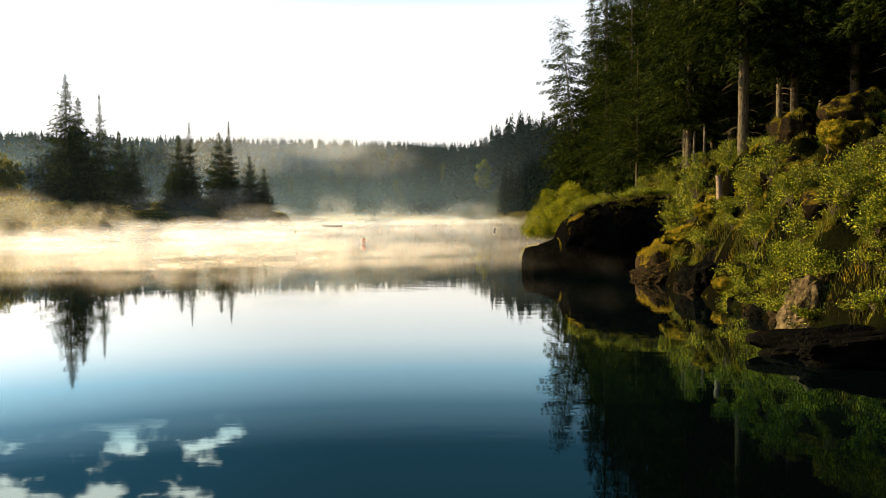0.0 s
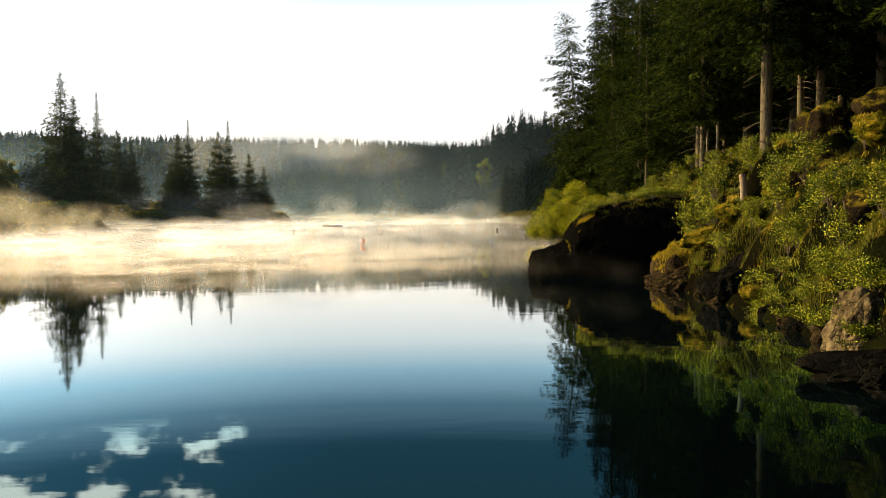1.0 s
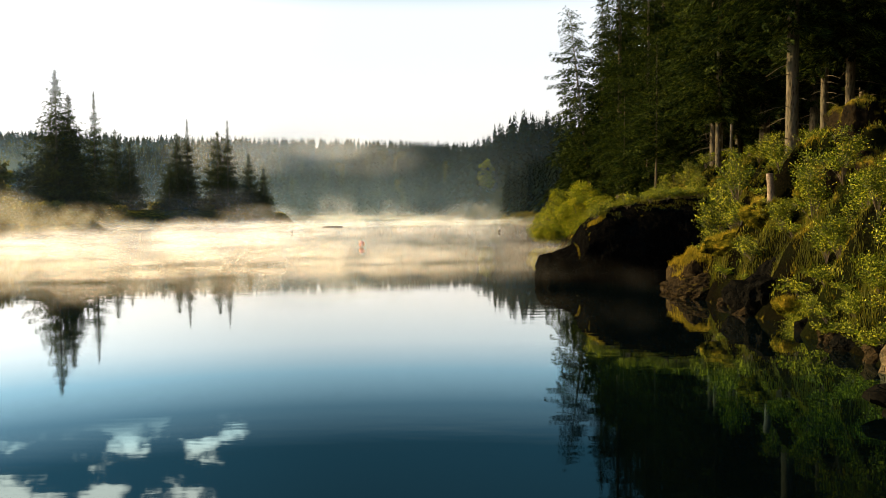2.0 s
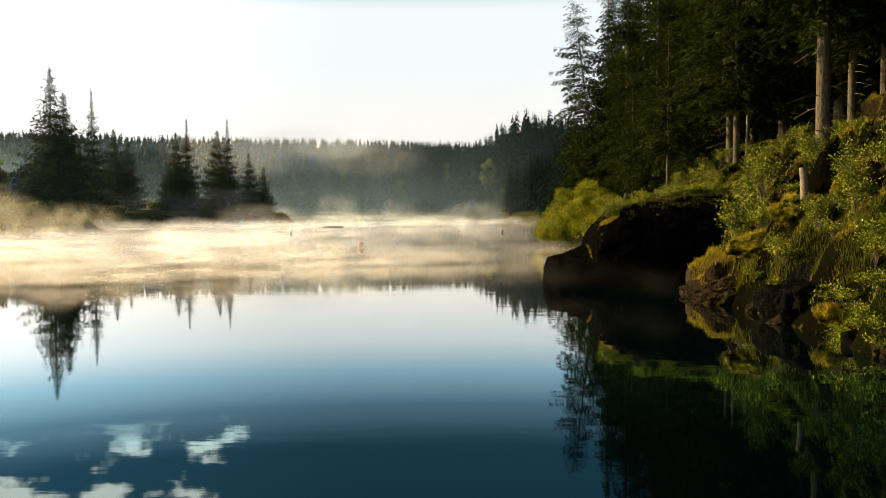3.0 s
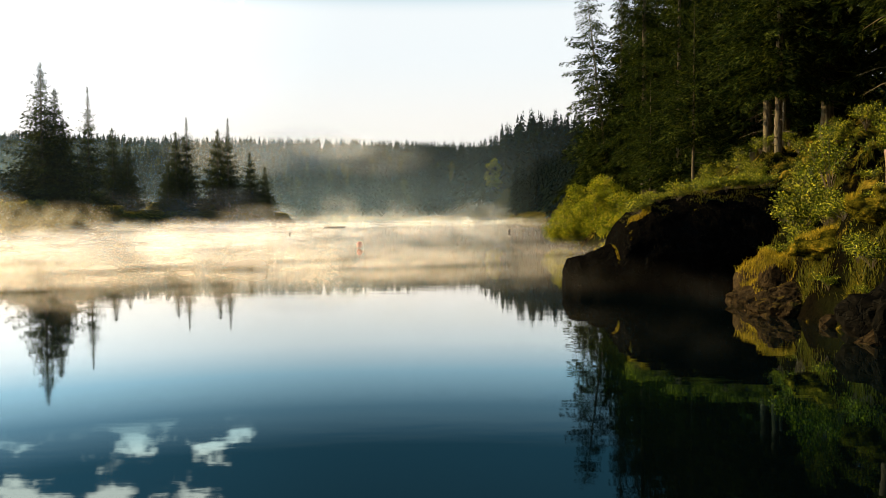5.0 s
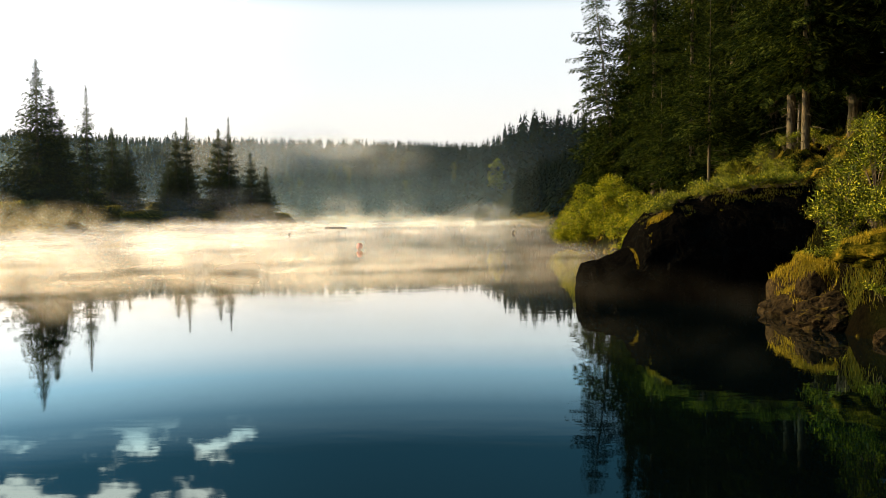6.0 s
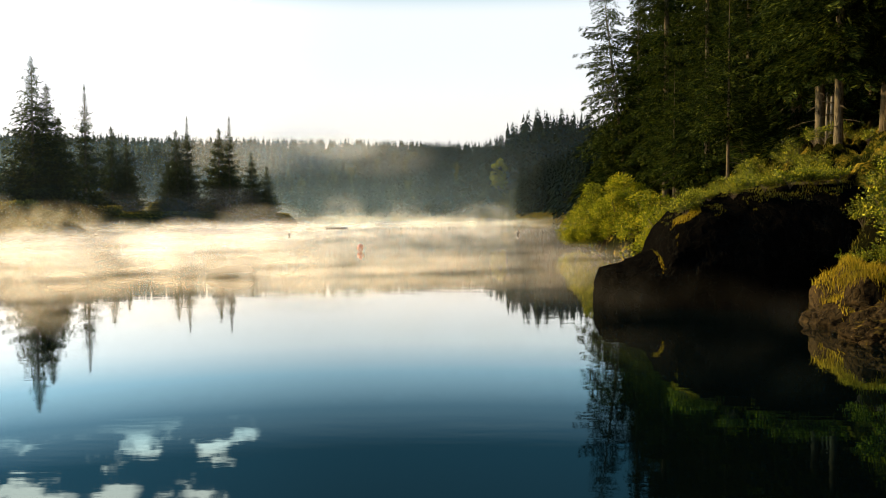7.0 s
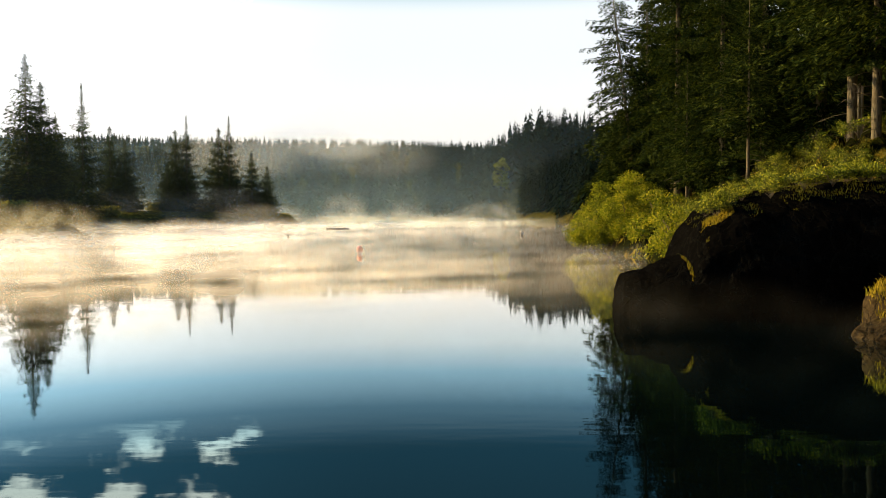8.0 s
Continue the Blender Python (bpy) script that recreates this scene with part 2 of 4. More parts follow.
def mist_material(name, top, thick, scale, seed, low=0.36, high=0.72, floor=0.0, length=50.0, tail=0.2, lift=0.15, tint=(0.9, 0.9, 0.9)):
    """Thin lit vapour: dense at the foot, torn into wisps towards the top."""
    m = Nodes(name)
    co = m.coords("Object")
    sep = m.add("ShaderNodeSeparateXYZ")
    m.link(co, sep.inputs[0])
    mp = m.add("ShaderNodeMapping")
    mp.inputs["Location"].default_value = (seed * 13.7, seed * 5.1, seed * 3.3)
    mp.inputs["Scale"].default_value = (1.0, 1.0, 0.75)
    m.link(co, mp.inputs[0])
    n = m.noise(scale, 2.2, mp.outputs[0], 0.48)
    broad = m.noise(scale * 0.22, 2, mp.outputs[0])
    height = m.math("MULTIPLY", m.between(broad, 0.3, 0.7, 0.45, 1.0), top)
    rel = m.math("DIVIDE", sep.outputs["Z"], height)
    fall = m.math("MULTIPLY", m.between(rel, 0.0, 1.0, 1.0, 0.0), m.between(rel, lift - 0.45, lift))
    wisps = m.between(m.math("ADD", n, m.math("MULTIPLY", m.math("SUBTRACT", fall, 0.5), 0.5)), low, high)
    alpha = m.math("MULTIPLY", m.math("MULTIPLY", wisps, fall), thick)
    if floor:
        alpha = m.math("ADD", alpha, m.math("MULTIPLY", fall, floor))
    # thins out to nothing towards both ends
    ends = m.math("MULTIPLY", m.between(sep.outputs["X"], 0.0, length * 0.2), m.between(sep.outputs["X"], length * (1 - tail), length, 1.0, 0.0))
    alpha = m.math("MULTIPLY", alpha, ends)
    d = m.add("ShaderNodeBsdfDiffuse", Color=(*tint, 1))
    t = m.add("ShaderNodeBsdfTranslucent", Color=(*tint, 1))
    both = m.add("ShaderNodeMixShader", Fac=0.65)
    m.link(d.outputs[0], both.inputs[1])
    m.link(t.outputs[0], both.inputs[2])
    clear = m.add("ShaderNodeBsdfTransparent")
    mx = m.add("ShaderNodeMixShader")
    m.link(alpha, mx.inputs[0])
    m.link(clear.outputs[0], mx.inputs[1])
    m.link(both.outputs[0], mx.inputs[2])
    m.link(mx.outputs[0], m.out.inputs[0])
    return m.mat


def plume_material(name, rx, rz, thick, scale, seed, tint, foot):
    """A single soft puff of vapour on an upright sheet."""
    m = Nodes(name)
    co = m.coords("Object")
    sep = m.add("ShaderNodeSeparateXYZ")
    m.link(co, sep.inputs[0])
    mp = m.add("ShaderNodeMapping")
    mp.inputs["Location"].default_value = (seed * 7.7, seed * 4.1, seed * 2.3)
    m.link(co, mp.inputs[0])
    n = m.noise(scale, 3, mp.outputs[0], 0.5)
    u, w = m.math("DIVIDE", sep.outputs["X"], rx), m.math("DIVIDE", sep.outputs["Z"], rz)
    far = m.math("ADD", m.math("MULTIPLY", u, u), m.math("MULTIPLY", w, w))
    body = m.math("MULTIPLY", m.between(far, 0.0, 1.0, 1.0, 0.0), m.between(sep.outputs["Z"], 0.1 - foot, 0.55 - foot))
    alpha = m.math("MULTIPLY", m.math("MULTIPLY", body, m.between(n, 0.32, 0.66, 0.15 if rx < 20 else 0.7, 1.0)), thick)
    d = m.add("ShaderNodeBsdfDiffuse", Color=(*tint, 1))
    t = m.add("ShaderNodeBsdfTranslucent", Color=(*tint, 1))
    both = m.add("ShaderNodeMixShader", Fac=0.65)
    m.link(d.outputs[0], both.inputs[1])
    m.link(t.outputs[0], both.inputs[2])
    clear = m.add("ShaderNodeBsdfTransparent")
    mx = m.add("ShaderNodeMixShader")
    m.link(alpha, mx.inputs[0])
    m.link(clear.outputs[0], mx.inputs[1])
    m.link(both.outputs[0], mx.inputs[2])
    m.link(mx.outputs[0], m.out.inputs[0])
    return m.mat


def plain(name, a, b, rough=0.6, scale=6.0):
    m = Nodes(name)
    n = m.noise(scale, 5)
    m.surface(m.ramp(n, [(0.35, a), (0.7, b)]), rough, m.bump(n, 0.3, 0.01))
    return m.mat


SPRUCE = foliage("spruce_needles", (0.004, 0.008, 0.0017), (0.018, 0.029, 0.005), (0.105, 0.125, 0.018), 0.22, 0.7, 0.02)
SPRUCE_FAR = foliage("far_needles", (0.005, 0.009, 0.006), (0.007, 0.012, 0.007), (0.011, 0.017, 0.009), 0.1, 0.9, 0.0)
# strong dark clumps and very bright leaves paint sun and shade into the shrubs
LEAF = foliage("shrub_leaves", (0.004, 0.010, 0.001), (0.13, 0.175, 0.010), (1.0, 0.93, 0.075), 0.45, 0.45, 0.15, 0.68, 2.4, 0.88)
WILLOW = foliage("willow_leaves", (0.045, 0.07, 0.006), (0.20, 0.225, 0.013), (0.56, 0.48, 0.04), 0.5, 0.5, 0.05)
BIRCH = foliage("birch_leaves", (0.06, 0.065, 0.014), (0.16, 0.15, 0.03), (0.28, 0.22, 0.04), 0.45, 0.5)
GOLD_GRASS = foliage("golden_grass", (0.08, 0.068, 0.007), (0.29, 0.225, 0.018), (0.70, 0.50, 0.045), 0.4, 0.6, 0.05)
GRASS = foliage("grass_blades", (0.05, 0.055, 0.007), (0.10, 0.10, 0.011), (0.22, 0.18, 0.02), 0.4, 0.6)
BARK = bark("spruce_bark", (0.004, 0.0035, 0.0025), (0.098, 0.078, 0.048))
BIRCH_BARK = bark("birch_bark", (0.03, 0.026, 0.02), (0.18, 0.155, 0.12), 0.6)
STEM = plain("shrub_stem", (0.05, 0.035, 0.02), (0.14, 0.10, 0.06), 0.85)
CUT_WOOD = plain("weathered_wood", (0.08, 0.05, 0.028), (0.24, 0.165, 0.095), 0.85, 14)
# near-black base colours hold the shade of the headland's front face
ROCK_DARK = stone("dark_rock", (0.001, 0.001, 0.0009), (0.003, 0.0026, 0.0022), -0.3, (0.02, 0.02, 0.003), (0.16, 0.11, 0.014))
ROCK_MOSSY = stone("moss_grown_rock", (0.004, 0.003, 0.002), (0.02, 0.014, 0.007), 0.7, (0.008, 0.010, 0.0015), (0.13, 0.092, 0.010))
# black for the slab's shaded face, put into the colour
ROCK_BLACK = stone("shade_black_rock", (0.002, 0.002, 0.0017), (0.008, 0.007, 0.005), -0.6)
ROCK_WARM = stone("warm_rock", (0.004, 0.003, 0.002), (0.046, 0.031, 0.014), 0.08, (0.03, 0.028, 0.006), (0.15, 0.10, 0.015))
ROCK_PALE = stone("pale_rock", (0.016, 0.011, 0.006), (0.15, 0.11, 0.055), 0.25)
GROUND = ground_material()
MOSS = moss_material()
WATER = water_material()
RED = plain("red_buoy_paint", (0.42, 0.045, 0.02), (0.55, 0.07, 0.03), 0.4)
GREY = plain("grey_float", (0.10, 0.10, 0.10), (0.2, 0.19, 0.18), 0.6)
WOOD_DARK = plain("wet_wood", (0.03, 0.024, 0.018), (0.10, 0.08, 0.06), 0.7)


# ---- mesh helpers ----
def mesh_object(name, verts, faces, material, smooth=False):
    me = bpy.data.meshes.new(name)
    me.from_pydata([tuple(v) for v in verts], [], [tuple(f) for f in faces])
    me.materials.append(material)
    if smooth:
        me.shade_smooth()
    me.update()
    return new(name, me)


def quads_object(name, corners, material, sides=4):
    """corners: an array (n, sides, 3) of separate small faces."""
    n = len(corners)
    me = bpy.data.meshes.new(name)
    me.vertices.add(n * sides)
    me.vertices.foreach_set("co", np.asarray(corners, dtype=np.float32).ravel())
    me.loops.add(n * sides)
    me.loops.foreach_set("vertex_index", np.arange(n * sides, dtype=np.int32))
    me.polygons.add(n)
    me.polygons.foreach_set("loop_start", np.arange(0, n * sides, sides, dtype=np.int32))
    me.materials.append(material)
    me.update(calc_edges=True)
    me.validate()
    return new(name, me)


def under(parent, *parts):
    for p in parts:
        p.parent = parent


def tube(path, radii, sides=8):
    """Verts and faces of a tapering, closed tube along path."""
    verts, faces = [], []
    path = [Vector(p) for p in path]
    for i, p in enumerate(path):
        d = (path[min(i + 1, len(path) - 1)] - path[max(i - 1, 0)]).normalized()
        a = d.orthogonal().normalized() if abs(d.z) < 0.9 else Vector((1, 0, 0)).cross(d).normalized()
        b = d.cross(a)
        for k in range(sides):
            t = 2 * math.pi * k / sides
            verts.append(p + (a * math.cos(t) + b * math.sin(t)) * radii[i])
    for i in range(len(path) - 1):
        for k in range(sides):
            k2 = (k + 1) % sides
            faces.append((i * sides + k, i * sides + k2, (i + 1) * sides + k2, (i + 1) * sides + k))
    faces.append(tuple(range(sides))[::-1])
    faces.append(tuple((len(path) - 1) * sides + k for k in range(sides)))
    return verts, faces


def tubes(name, many, material, smooth=True):
    V, F = [], []
    for path, radii, sides in many:
        v, f = tube(path, radii, sides)
        F += [tuple(i + len(V) for i in q) for q in f]
        V += v
    return mesh_object(name, V, F, material, smooth)


def sm(a, b, x):
    t = np.clip((x - a) / (b - a), 0, 1)
    return t * t * (3 - 2 * t)


def lump(x, y, scale, seed=0.0):
    """Smooth unevenness between about -1 and 1, for arrays."""
    s = np.zeros_like(x, dtype=float)
    for k, (ax, ay, ph) in enumerate(((1.0, 0.31, 0.3), (-0.53, 0.87, 1.7), (0.72, -0.69, 4.1), (0.13, 1.13, 2.6), (1.37, 0.55, 5.2), (-1.1, 0.64, 0.9))):
        s += np.sin((ax * x + ay * y) * scale * (1 + 0.23 * k) + ph + seed * (1.3 + k)) / 6 * 2
    return s


# ---- the ground ----
SHORE_Y = [-40, 5, 12, 14, 17, 22, 24.3, 27, 29.5, 31, 33, 36, 41, 50, 60, 67, 74, 84, 120, 200, 300, 420]
SHORE_X = [8, 8.0, 7.6, 7.5, 7.35, 7.7, 7.7, 7.8, 7.7, 8.2, 8.8, 8.2, 8.2, 9.2, 9.4, 8.6, 9.5, 13, 24, 34, 30, 5]


LEFT_Y = [40, 80, 98, 103, 106, 113, 118, 124, 135, 165, 190, 204, 214, 226, 240, 248, 262, 300, 350]
LEFT_X = [-160, -110, -72, -52, -46, -43, -47, -56, -62, -65, -66, -56, -47, -43, -42, -50, -95, -170, -320]


# stretches of x, the foot's y and the height of small earth cliffs that face down the lake, added to hold shade
LEDGES = ((9.4, 10.9, 27.9, 0.6), (10.1, 11.1, 24.9, 0.9), (7.8, 8.7, 17.5, 0.7), (11.2, 12.2, 22.3, 0.8))


def ground_height(x, y):
    x, y = np.asarray(x, dtype=float), np.asarray(y, dtype=float)
    # wooded bank on the right
    d = x - np.interp(y, SHORE_Y, SHORE_X) + 0.28 * lump(x * 0, y, 1.9, 2.0) * sm(60, 45, y)
    near = sm(20, 26, y) * 0.15 + 0.85
    far = 1 - 0.35 * sm(45, 70, y)
    bank = np.where(d > 0, (3.2 * (1 - np.exp(-np.maximum(d, 0) / 1.2)) + 0.28 * np.maximum(d, 0) + 0.14 * np.maximum(d - 6, 0)) * near * far, np.maximum(d * 0.8, -3.0))
    bank = np.minimum(bank, 22 + 0.02 * d)
    bank = bank + sm(0.3, 2.0, d) * (0.34 * lump(x, y, 1.3) + 0.24 * lump(x, y, 3.4, 1.0) + 0.10 * lump(x, y, 7.5, 4.0)) * sm(120, 60, y)
    # turf ledges, shaped so that their steep dark risers lie in shade
    w = y + 0.55 * lump(x, y, 1.1, 9.0) + 0.22 * x
    p = (w / 2.5) % 1.0
    step = np.where(p < 0.14, p / 0.14, (1 - p) / 0.86)
    bank = bank + (step - 0.4) * (0.50 + 0.30 * lump(x, y, 0.7, 6.0)) * sm(0.5, 1.6, d) * sm(37, 33, y) * sm(9, 13, y)
    for x0, x1, y0, h in LEDGES:
        bank = bank + h * sm(0.0, 0.4, y - y0 - 0.2 * lump(x, y, 2.2, 3.0)) * np.exp(-np.maximum(y - y0, 0) / 1.6) * sm(x0 - 0.3, x0 + 0.2, x) * sm(x1 + 0.7, x1 - 0.1, x) * sm(0.0, 0.5, d)
    # low wooded point on the left, a bay, and the spit behind
    e = np.interp(y, LEFT_Y, LEFT_X) - x + 0.8 * lump(x, y, 0.5, 3.0)
    left = np.where(e > 0, 3.1 * (1 - np.exp(-np.maximum(e, 0) / 2.4)) + 0.012 * np.maximum(e, 0), np.maximum(e * 0.5, -3))
    left = left + 0.22 * lump(x, y, 0.8, 5.0) * sm(0.2, 1.0, left)
    # wooded shore behind, out of view, added to block low sky light
    rear = -34 - y + 3 * lump(x, y * 0, 0.12)
    rear = np.where(rear > 0, 1.0 * sm(0, 3, rear) + 42 * sm(2, 90, rear), np.maximum(rear * 0.4, -3))
    # hills across the lake
    shore = 345 + 60 * sm(30, -70, x) + 6 * lump(x, y * 0, 0.05)
    back = y - shore
    ridge = 36 + 9 * lump(x, y, 0.006, 1.0) + 14 * sm(-60, -330, x)
    hill = np.where(back > 0, 1.0 * sm(0, 4, back) + ridge * sm(5, 230, back), np.maximum(back * 0.3, -3))
    right = 23 * sm(-4, 36, x) * sm(300, 390, y) + 55 * sm(70, 260, x) * sm(90, 260, y)
    hill = np.where(back > 0, np.maximum(hill, 0.8 * sm(0, 4, back) + right), hill)
    bank = np.where(d > 8, np.maximum(bank, right * sm(8, 40, d)), bank)
    return np.maximum(np.maximum(np.maximum(bank, left), np.maximum(hill, rear)), -3.0)


def axis(*stretches):
    vals = []
    for a, b, n in stretches:
        vals += list(np.linspace(a, b, n, endpoint=False))
    return np.array(vals + [stretches[-1][1]])


def grid_faces(nx, ny):
    i, j = np.meshgrid(np.arange(nx - 1), np.arange(ny - 1))
    a = (j * nx + i).ravel()
    return np.stack([a, a + 1, a + nx + 1, a + nx], 1).tolist()


gx = axis((-2500, -400, 10), (-400, -110, 16), (-110, -38, 34), (-38, 4, 10), (4, 17, 66), (17, 40, 24), (40, 160, 20), (160, 500, 10), (500, 2500, 8))
gy = axis((-400, -140, 6), (-140, 2, 18), (2, 12, 12), (12, 36, 190), (36, 46, 42), (46, 90, 50), (90, 130, 32), (130, 260, 34), (260, 460, 40), (460, 900, 20), (900, 4000, 10))
GX, GY = np.meshgrid(gx, gy)
gv = np.stack([GX.ravel(), GY.ravel(), ground_height(GX, GY).ravel()], 1)
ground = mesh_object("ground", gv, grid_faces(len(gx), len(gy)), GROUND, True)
tagged(ground, "mossy forest floor sloping steeply down to the lake", "ground", kind="structure")


def height_at(x, y):
    return float(ground_height(np.array([x]), np.array([y]))[0])


wv = [(-3000, -600, 0), (3000, -600, 0), (3000, 4200, 0), (-3000, 4200, 0)]
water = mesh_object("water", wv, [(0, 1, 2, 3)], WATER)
tagged(water, "calm dark blue lake water mirroring sky and trees", "water", kind="structure")


# ---- rocks ----
def rock(name, seed, size, place, turn, material, label, rough=0.28, detail=5, blocky=0.6):
    """A weathered boulder: a rounded block broken by facets, resting in the ground."""
    bm = bmesh.new()
    bmesh.ops.create_icosphere(bm, subdivisions=detail, radius=1.0)
    off = Vector((seed * 7.3, seed * 3.1, seed * 5.7))
    for v in bm.verts:
        p = v.co.copy()
        k = max(abs(p.x), abs(p.y), abs(p.z))
        p = p.lerp(p / k * 0.85, blocky)
        n = noise.fractal(p * 1.2 + off, 0.9, 2.1, 5)
        cell = noise.voronoi(p * 1.6 + off)[0]
        p *= 1 + rough * n + rough * 1.1 * (cell[1] - cell[0]) - rough * 0.4
        if material in (MOSS, ROCK_MOSSY):
            p *= 1 + 0.10 * noise.fractal(p * 4.5 + off, 0.7, 2.2, 4)
        v.co = Vector((p.x * size[0], p.y * size[1], p.z * size[2]))
    me = bpy.data.meshes.new(name)
    bm.to_mesh(me)
    bm.free()
    me.materials.append(material)
    if material in (MOSS, ROCK_MOSSY):
        me.shade_smooth()
    ob = new(name, me)
    ob.matrix_world = pose(*place, *turn)
    return tagged(ob, label, "rock")


def headland():
    """The dark rock that juts into the water: a low tip, a step, then a high rounded back."""
    nu, nv = 110, 70
    V = []
    for i in range(nu):
        u = i / (nu - 1)
        x = 3.45 + 8.2 * u
        top = np.interp(x, [3.45, 3.6, 4.6, 4.95, 5.25, 6.0, 7.2, 9.0, 11.7], [0.55, 0.95, 1.2, 1.35, 2.0, 2.6, 2.95, 3.15, 3.4])
        front = np.interp(x, [3.4, 3.8, 5.0, 7.5, 9.0, 11.7], [36.3, 35.6, 35.1, 34.7, 34.4, 34.1])
        back = np.interp(x, [3.4, 4.5, 6.0, 8.0, 11.7], [37.2, 38.2, 40.5, 43.0, 44.0])
        for j in range(nv):
            a = math.pi * j / (nv - 1)
            c, s = math.cos(a), math.sin(a)
            y = (front + back) / 2 - (back - front) / 2 * math.copysign(abs(c) ** 0.55, c)
            z = -1.2 + (top + 1.2) * s ** 0.42
            p = Vector((x, y, z))
            n = noise.fractal(p * 0.8, 0.8, 2.1, 6)
            cell = noise.voronoi(Vector((p.x * 0.9, p.y * 0.9, p.z * 1.6)))[0]
            push = 0.16 * n + 0.12 * (cell[1] - cell[0]) - 0.07
            w = Vector((-0.35, -c * 0.9, s * 0.45))
            V.append(p + w * push)
    F = [(i * nv + j, (i + 1) * nv + j, (i + 1) * nv + j + 1, i * nv + j + 1) for i in range(nu - 1) for j in range(nv - 1)]
    F.append(tuple(range(nv)))
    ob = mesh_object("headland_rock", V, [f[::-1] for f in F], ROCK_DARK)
    return tagged(ob, "large rock with mossy top jutting into the lake, shade in its near-black colour", "rock")


headland()
rock("shore_rock", 1.0, (1.32, 1.45, 1.0), (8.35, 31.8, 0.12), (6, -38, 15), ROCK_WARM, "brown shore rock with golden moss, sloping into the lake", 0.26, 5, 0.25)
rock("shore_rock", 2.0, (1.0, 0.8, 0.5), (7.75, 29.8, 0.05), (0, -18, 35), ROCK_WARM, "small cracked brown rock at the water's edge")
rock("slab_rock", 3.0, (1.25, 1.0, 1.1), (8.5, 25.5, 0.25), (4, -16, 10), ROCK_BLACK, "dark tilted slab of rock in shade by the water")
rock("slab_rock", 3.7, (0.8, 0.35, 0.3), (7.85, 25.2, 0.10), (10, -30, -15), ROCK_WARM, "pale tilted stone slab dipping into the lake")
rock("pale_boulder", 4.0, (0.66, 0.53, 0.85), (7.65, 17.5, 0.30), (5, 16, 25), ROCK_PALE, "pale sunlit boulder with cracked face at the shore", 0.22)
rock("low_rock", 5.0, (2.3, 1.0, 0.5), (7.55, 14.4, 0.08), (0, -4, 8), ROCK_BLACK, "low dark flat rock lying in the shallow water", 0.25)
rock("tip_rock", 6.0, (3.2, 1.4, 0.7), (-46.0, 113.5, 0.1), (0, 6, 10), ROCK_DARK, "low dark rocks at the tip of the wooded point", 0.3, 4)
rock("mossy_rock", 7.0, (0.75, 0.5, 0.42), (9.25, 27.75, 2.42), (0, 10, 30), MOSS, "rock thickly grown with orange moss under the stump", 0.3)
rock("mossy_rock", 8.0, (1.0, 1.0, 0.9), (10.6, 25.8, 3.2), (0, 15, 70), ROCK_MOSSY, "moss-grown rock among the shrubs of the bank", 0.22, 5, 0.3)
rock("mossy_rock", 9.0, (1.0, 0.9, 1.0), (14.2, 33.6, 4.9), (0, -10, 10), ROCK_MOSSY, "mossy rock outcrop between the spruce trunks", 0.22, 5, 0.3)
rock("mossy_rock", 10.0, (1.1, 0.9, 0.7), (11.5, 22.0, 3.6), (5, -10, 50), ROCK_WARM, "rock with golden moss high on the bank", 0.3)
rock("mossy_rock", 11.0, (1.2, 1.0, 0.8), (18.5, 60.0, 6.4), (0, 0, 30), ROCK_WARM, "sunlit mossy rock on the forest slope", 0.3)

for k, (x, y, w) in enumerate(((8.0, 22.3, 0.45), (7.85, 21.2, 0.35), (7.75, 19.8, 0.5), (7.6, 18.6, 0.4), (7.95, 26.2, 0.45), (8.0, 27.6, 0.4), (8.9, 32.6, 0.6), (7.7, 20.6, 0.25))):
    rock("shore_stone", 60.0 + k, (w, w * 0.8, w * 0.6), (x - 0.1, y, 0.05), (0, -8, k * 70), ROCK_WARM if k % 2 else ROCK_BLACK, "small wet stone at the water's edge", 0.28, 3)
# dark rocks added to give the bank its black shaded recesses
for k, (x, y, w, h) in enumerate(((10.7, 24.6, 0.8, 0.7), (9.7, 22.2, 0.7, 0.6), (11.6, 28.2, 0.9, 0.8), (9.0, 19.6, 0.7, 0.5), (12.3, 25.4, 1.0, 0.9), (10.9, 20.4, 0.8, 0.6))):
    rock("bank_rock", 20.0 + k, (w, w * 0.8, h), (x, y, height_at(x, y) + 0.05), (0, 8, k * 50), ROCK_MOSSY, "dark moss-grown rock, added for shade, half buried in the mossy bank", 0.24, 4, 0.3)
for k, (x, y, w, h) in enumerate(((7.75, 29.6, 0.75, 0.38), (8.5, 29.2, 0.9, 0.45), (9.0, 28.4, 0.7, 0.4), (9.9, 26.2, 0.8, 0.5), (10.5, 23.2, 0.7, 0.5), (11.3, 23.8, 0.8, 0.6), (8.0, 23.6, 0.5, 0.3),
                                  (12.2, 29.4, 0.9, 0.6), (12.8, 27.0, 1.0, 0.7), (10.2, 19.2, 0.7, 0.45), (11.2, 20.9, 0.7, 0.5), (7.6, 25.4, 0.4, 0.3))):
    rock("moss_cushion", 40.0 + k, (w, w * 0.9, h * 0.75), (x, y, height_at(x, y) - 0.14), (0, -10, k * 40), MOSS, "golden green moss cushion on the bank", 0.3, 4, 0.0)



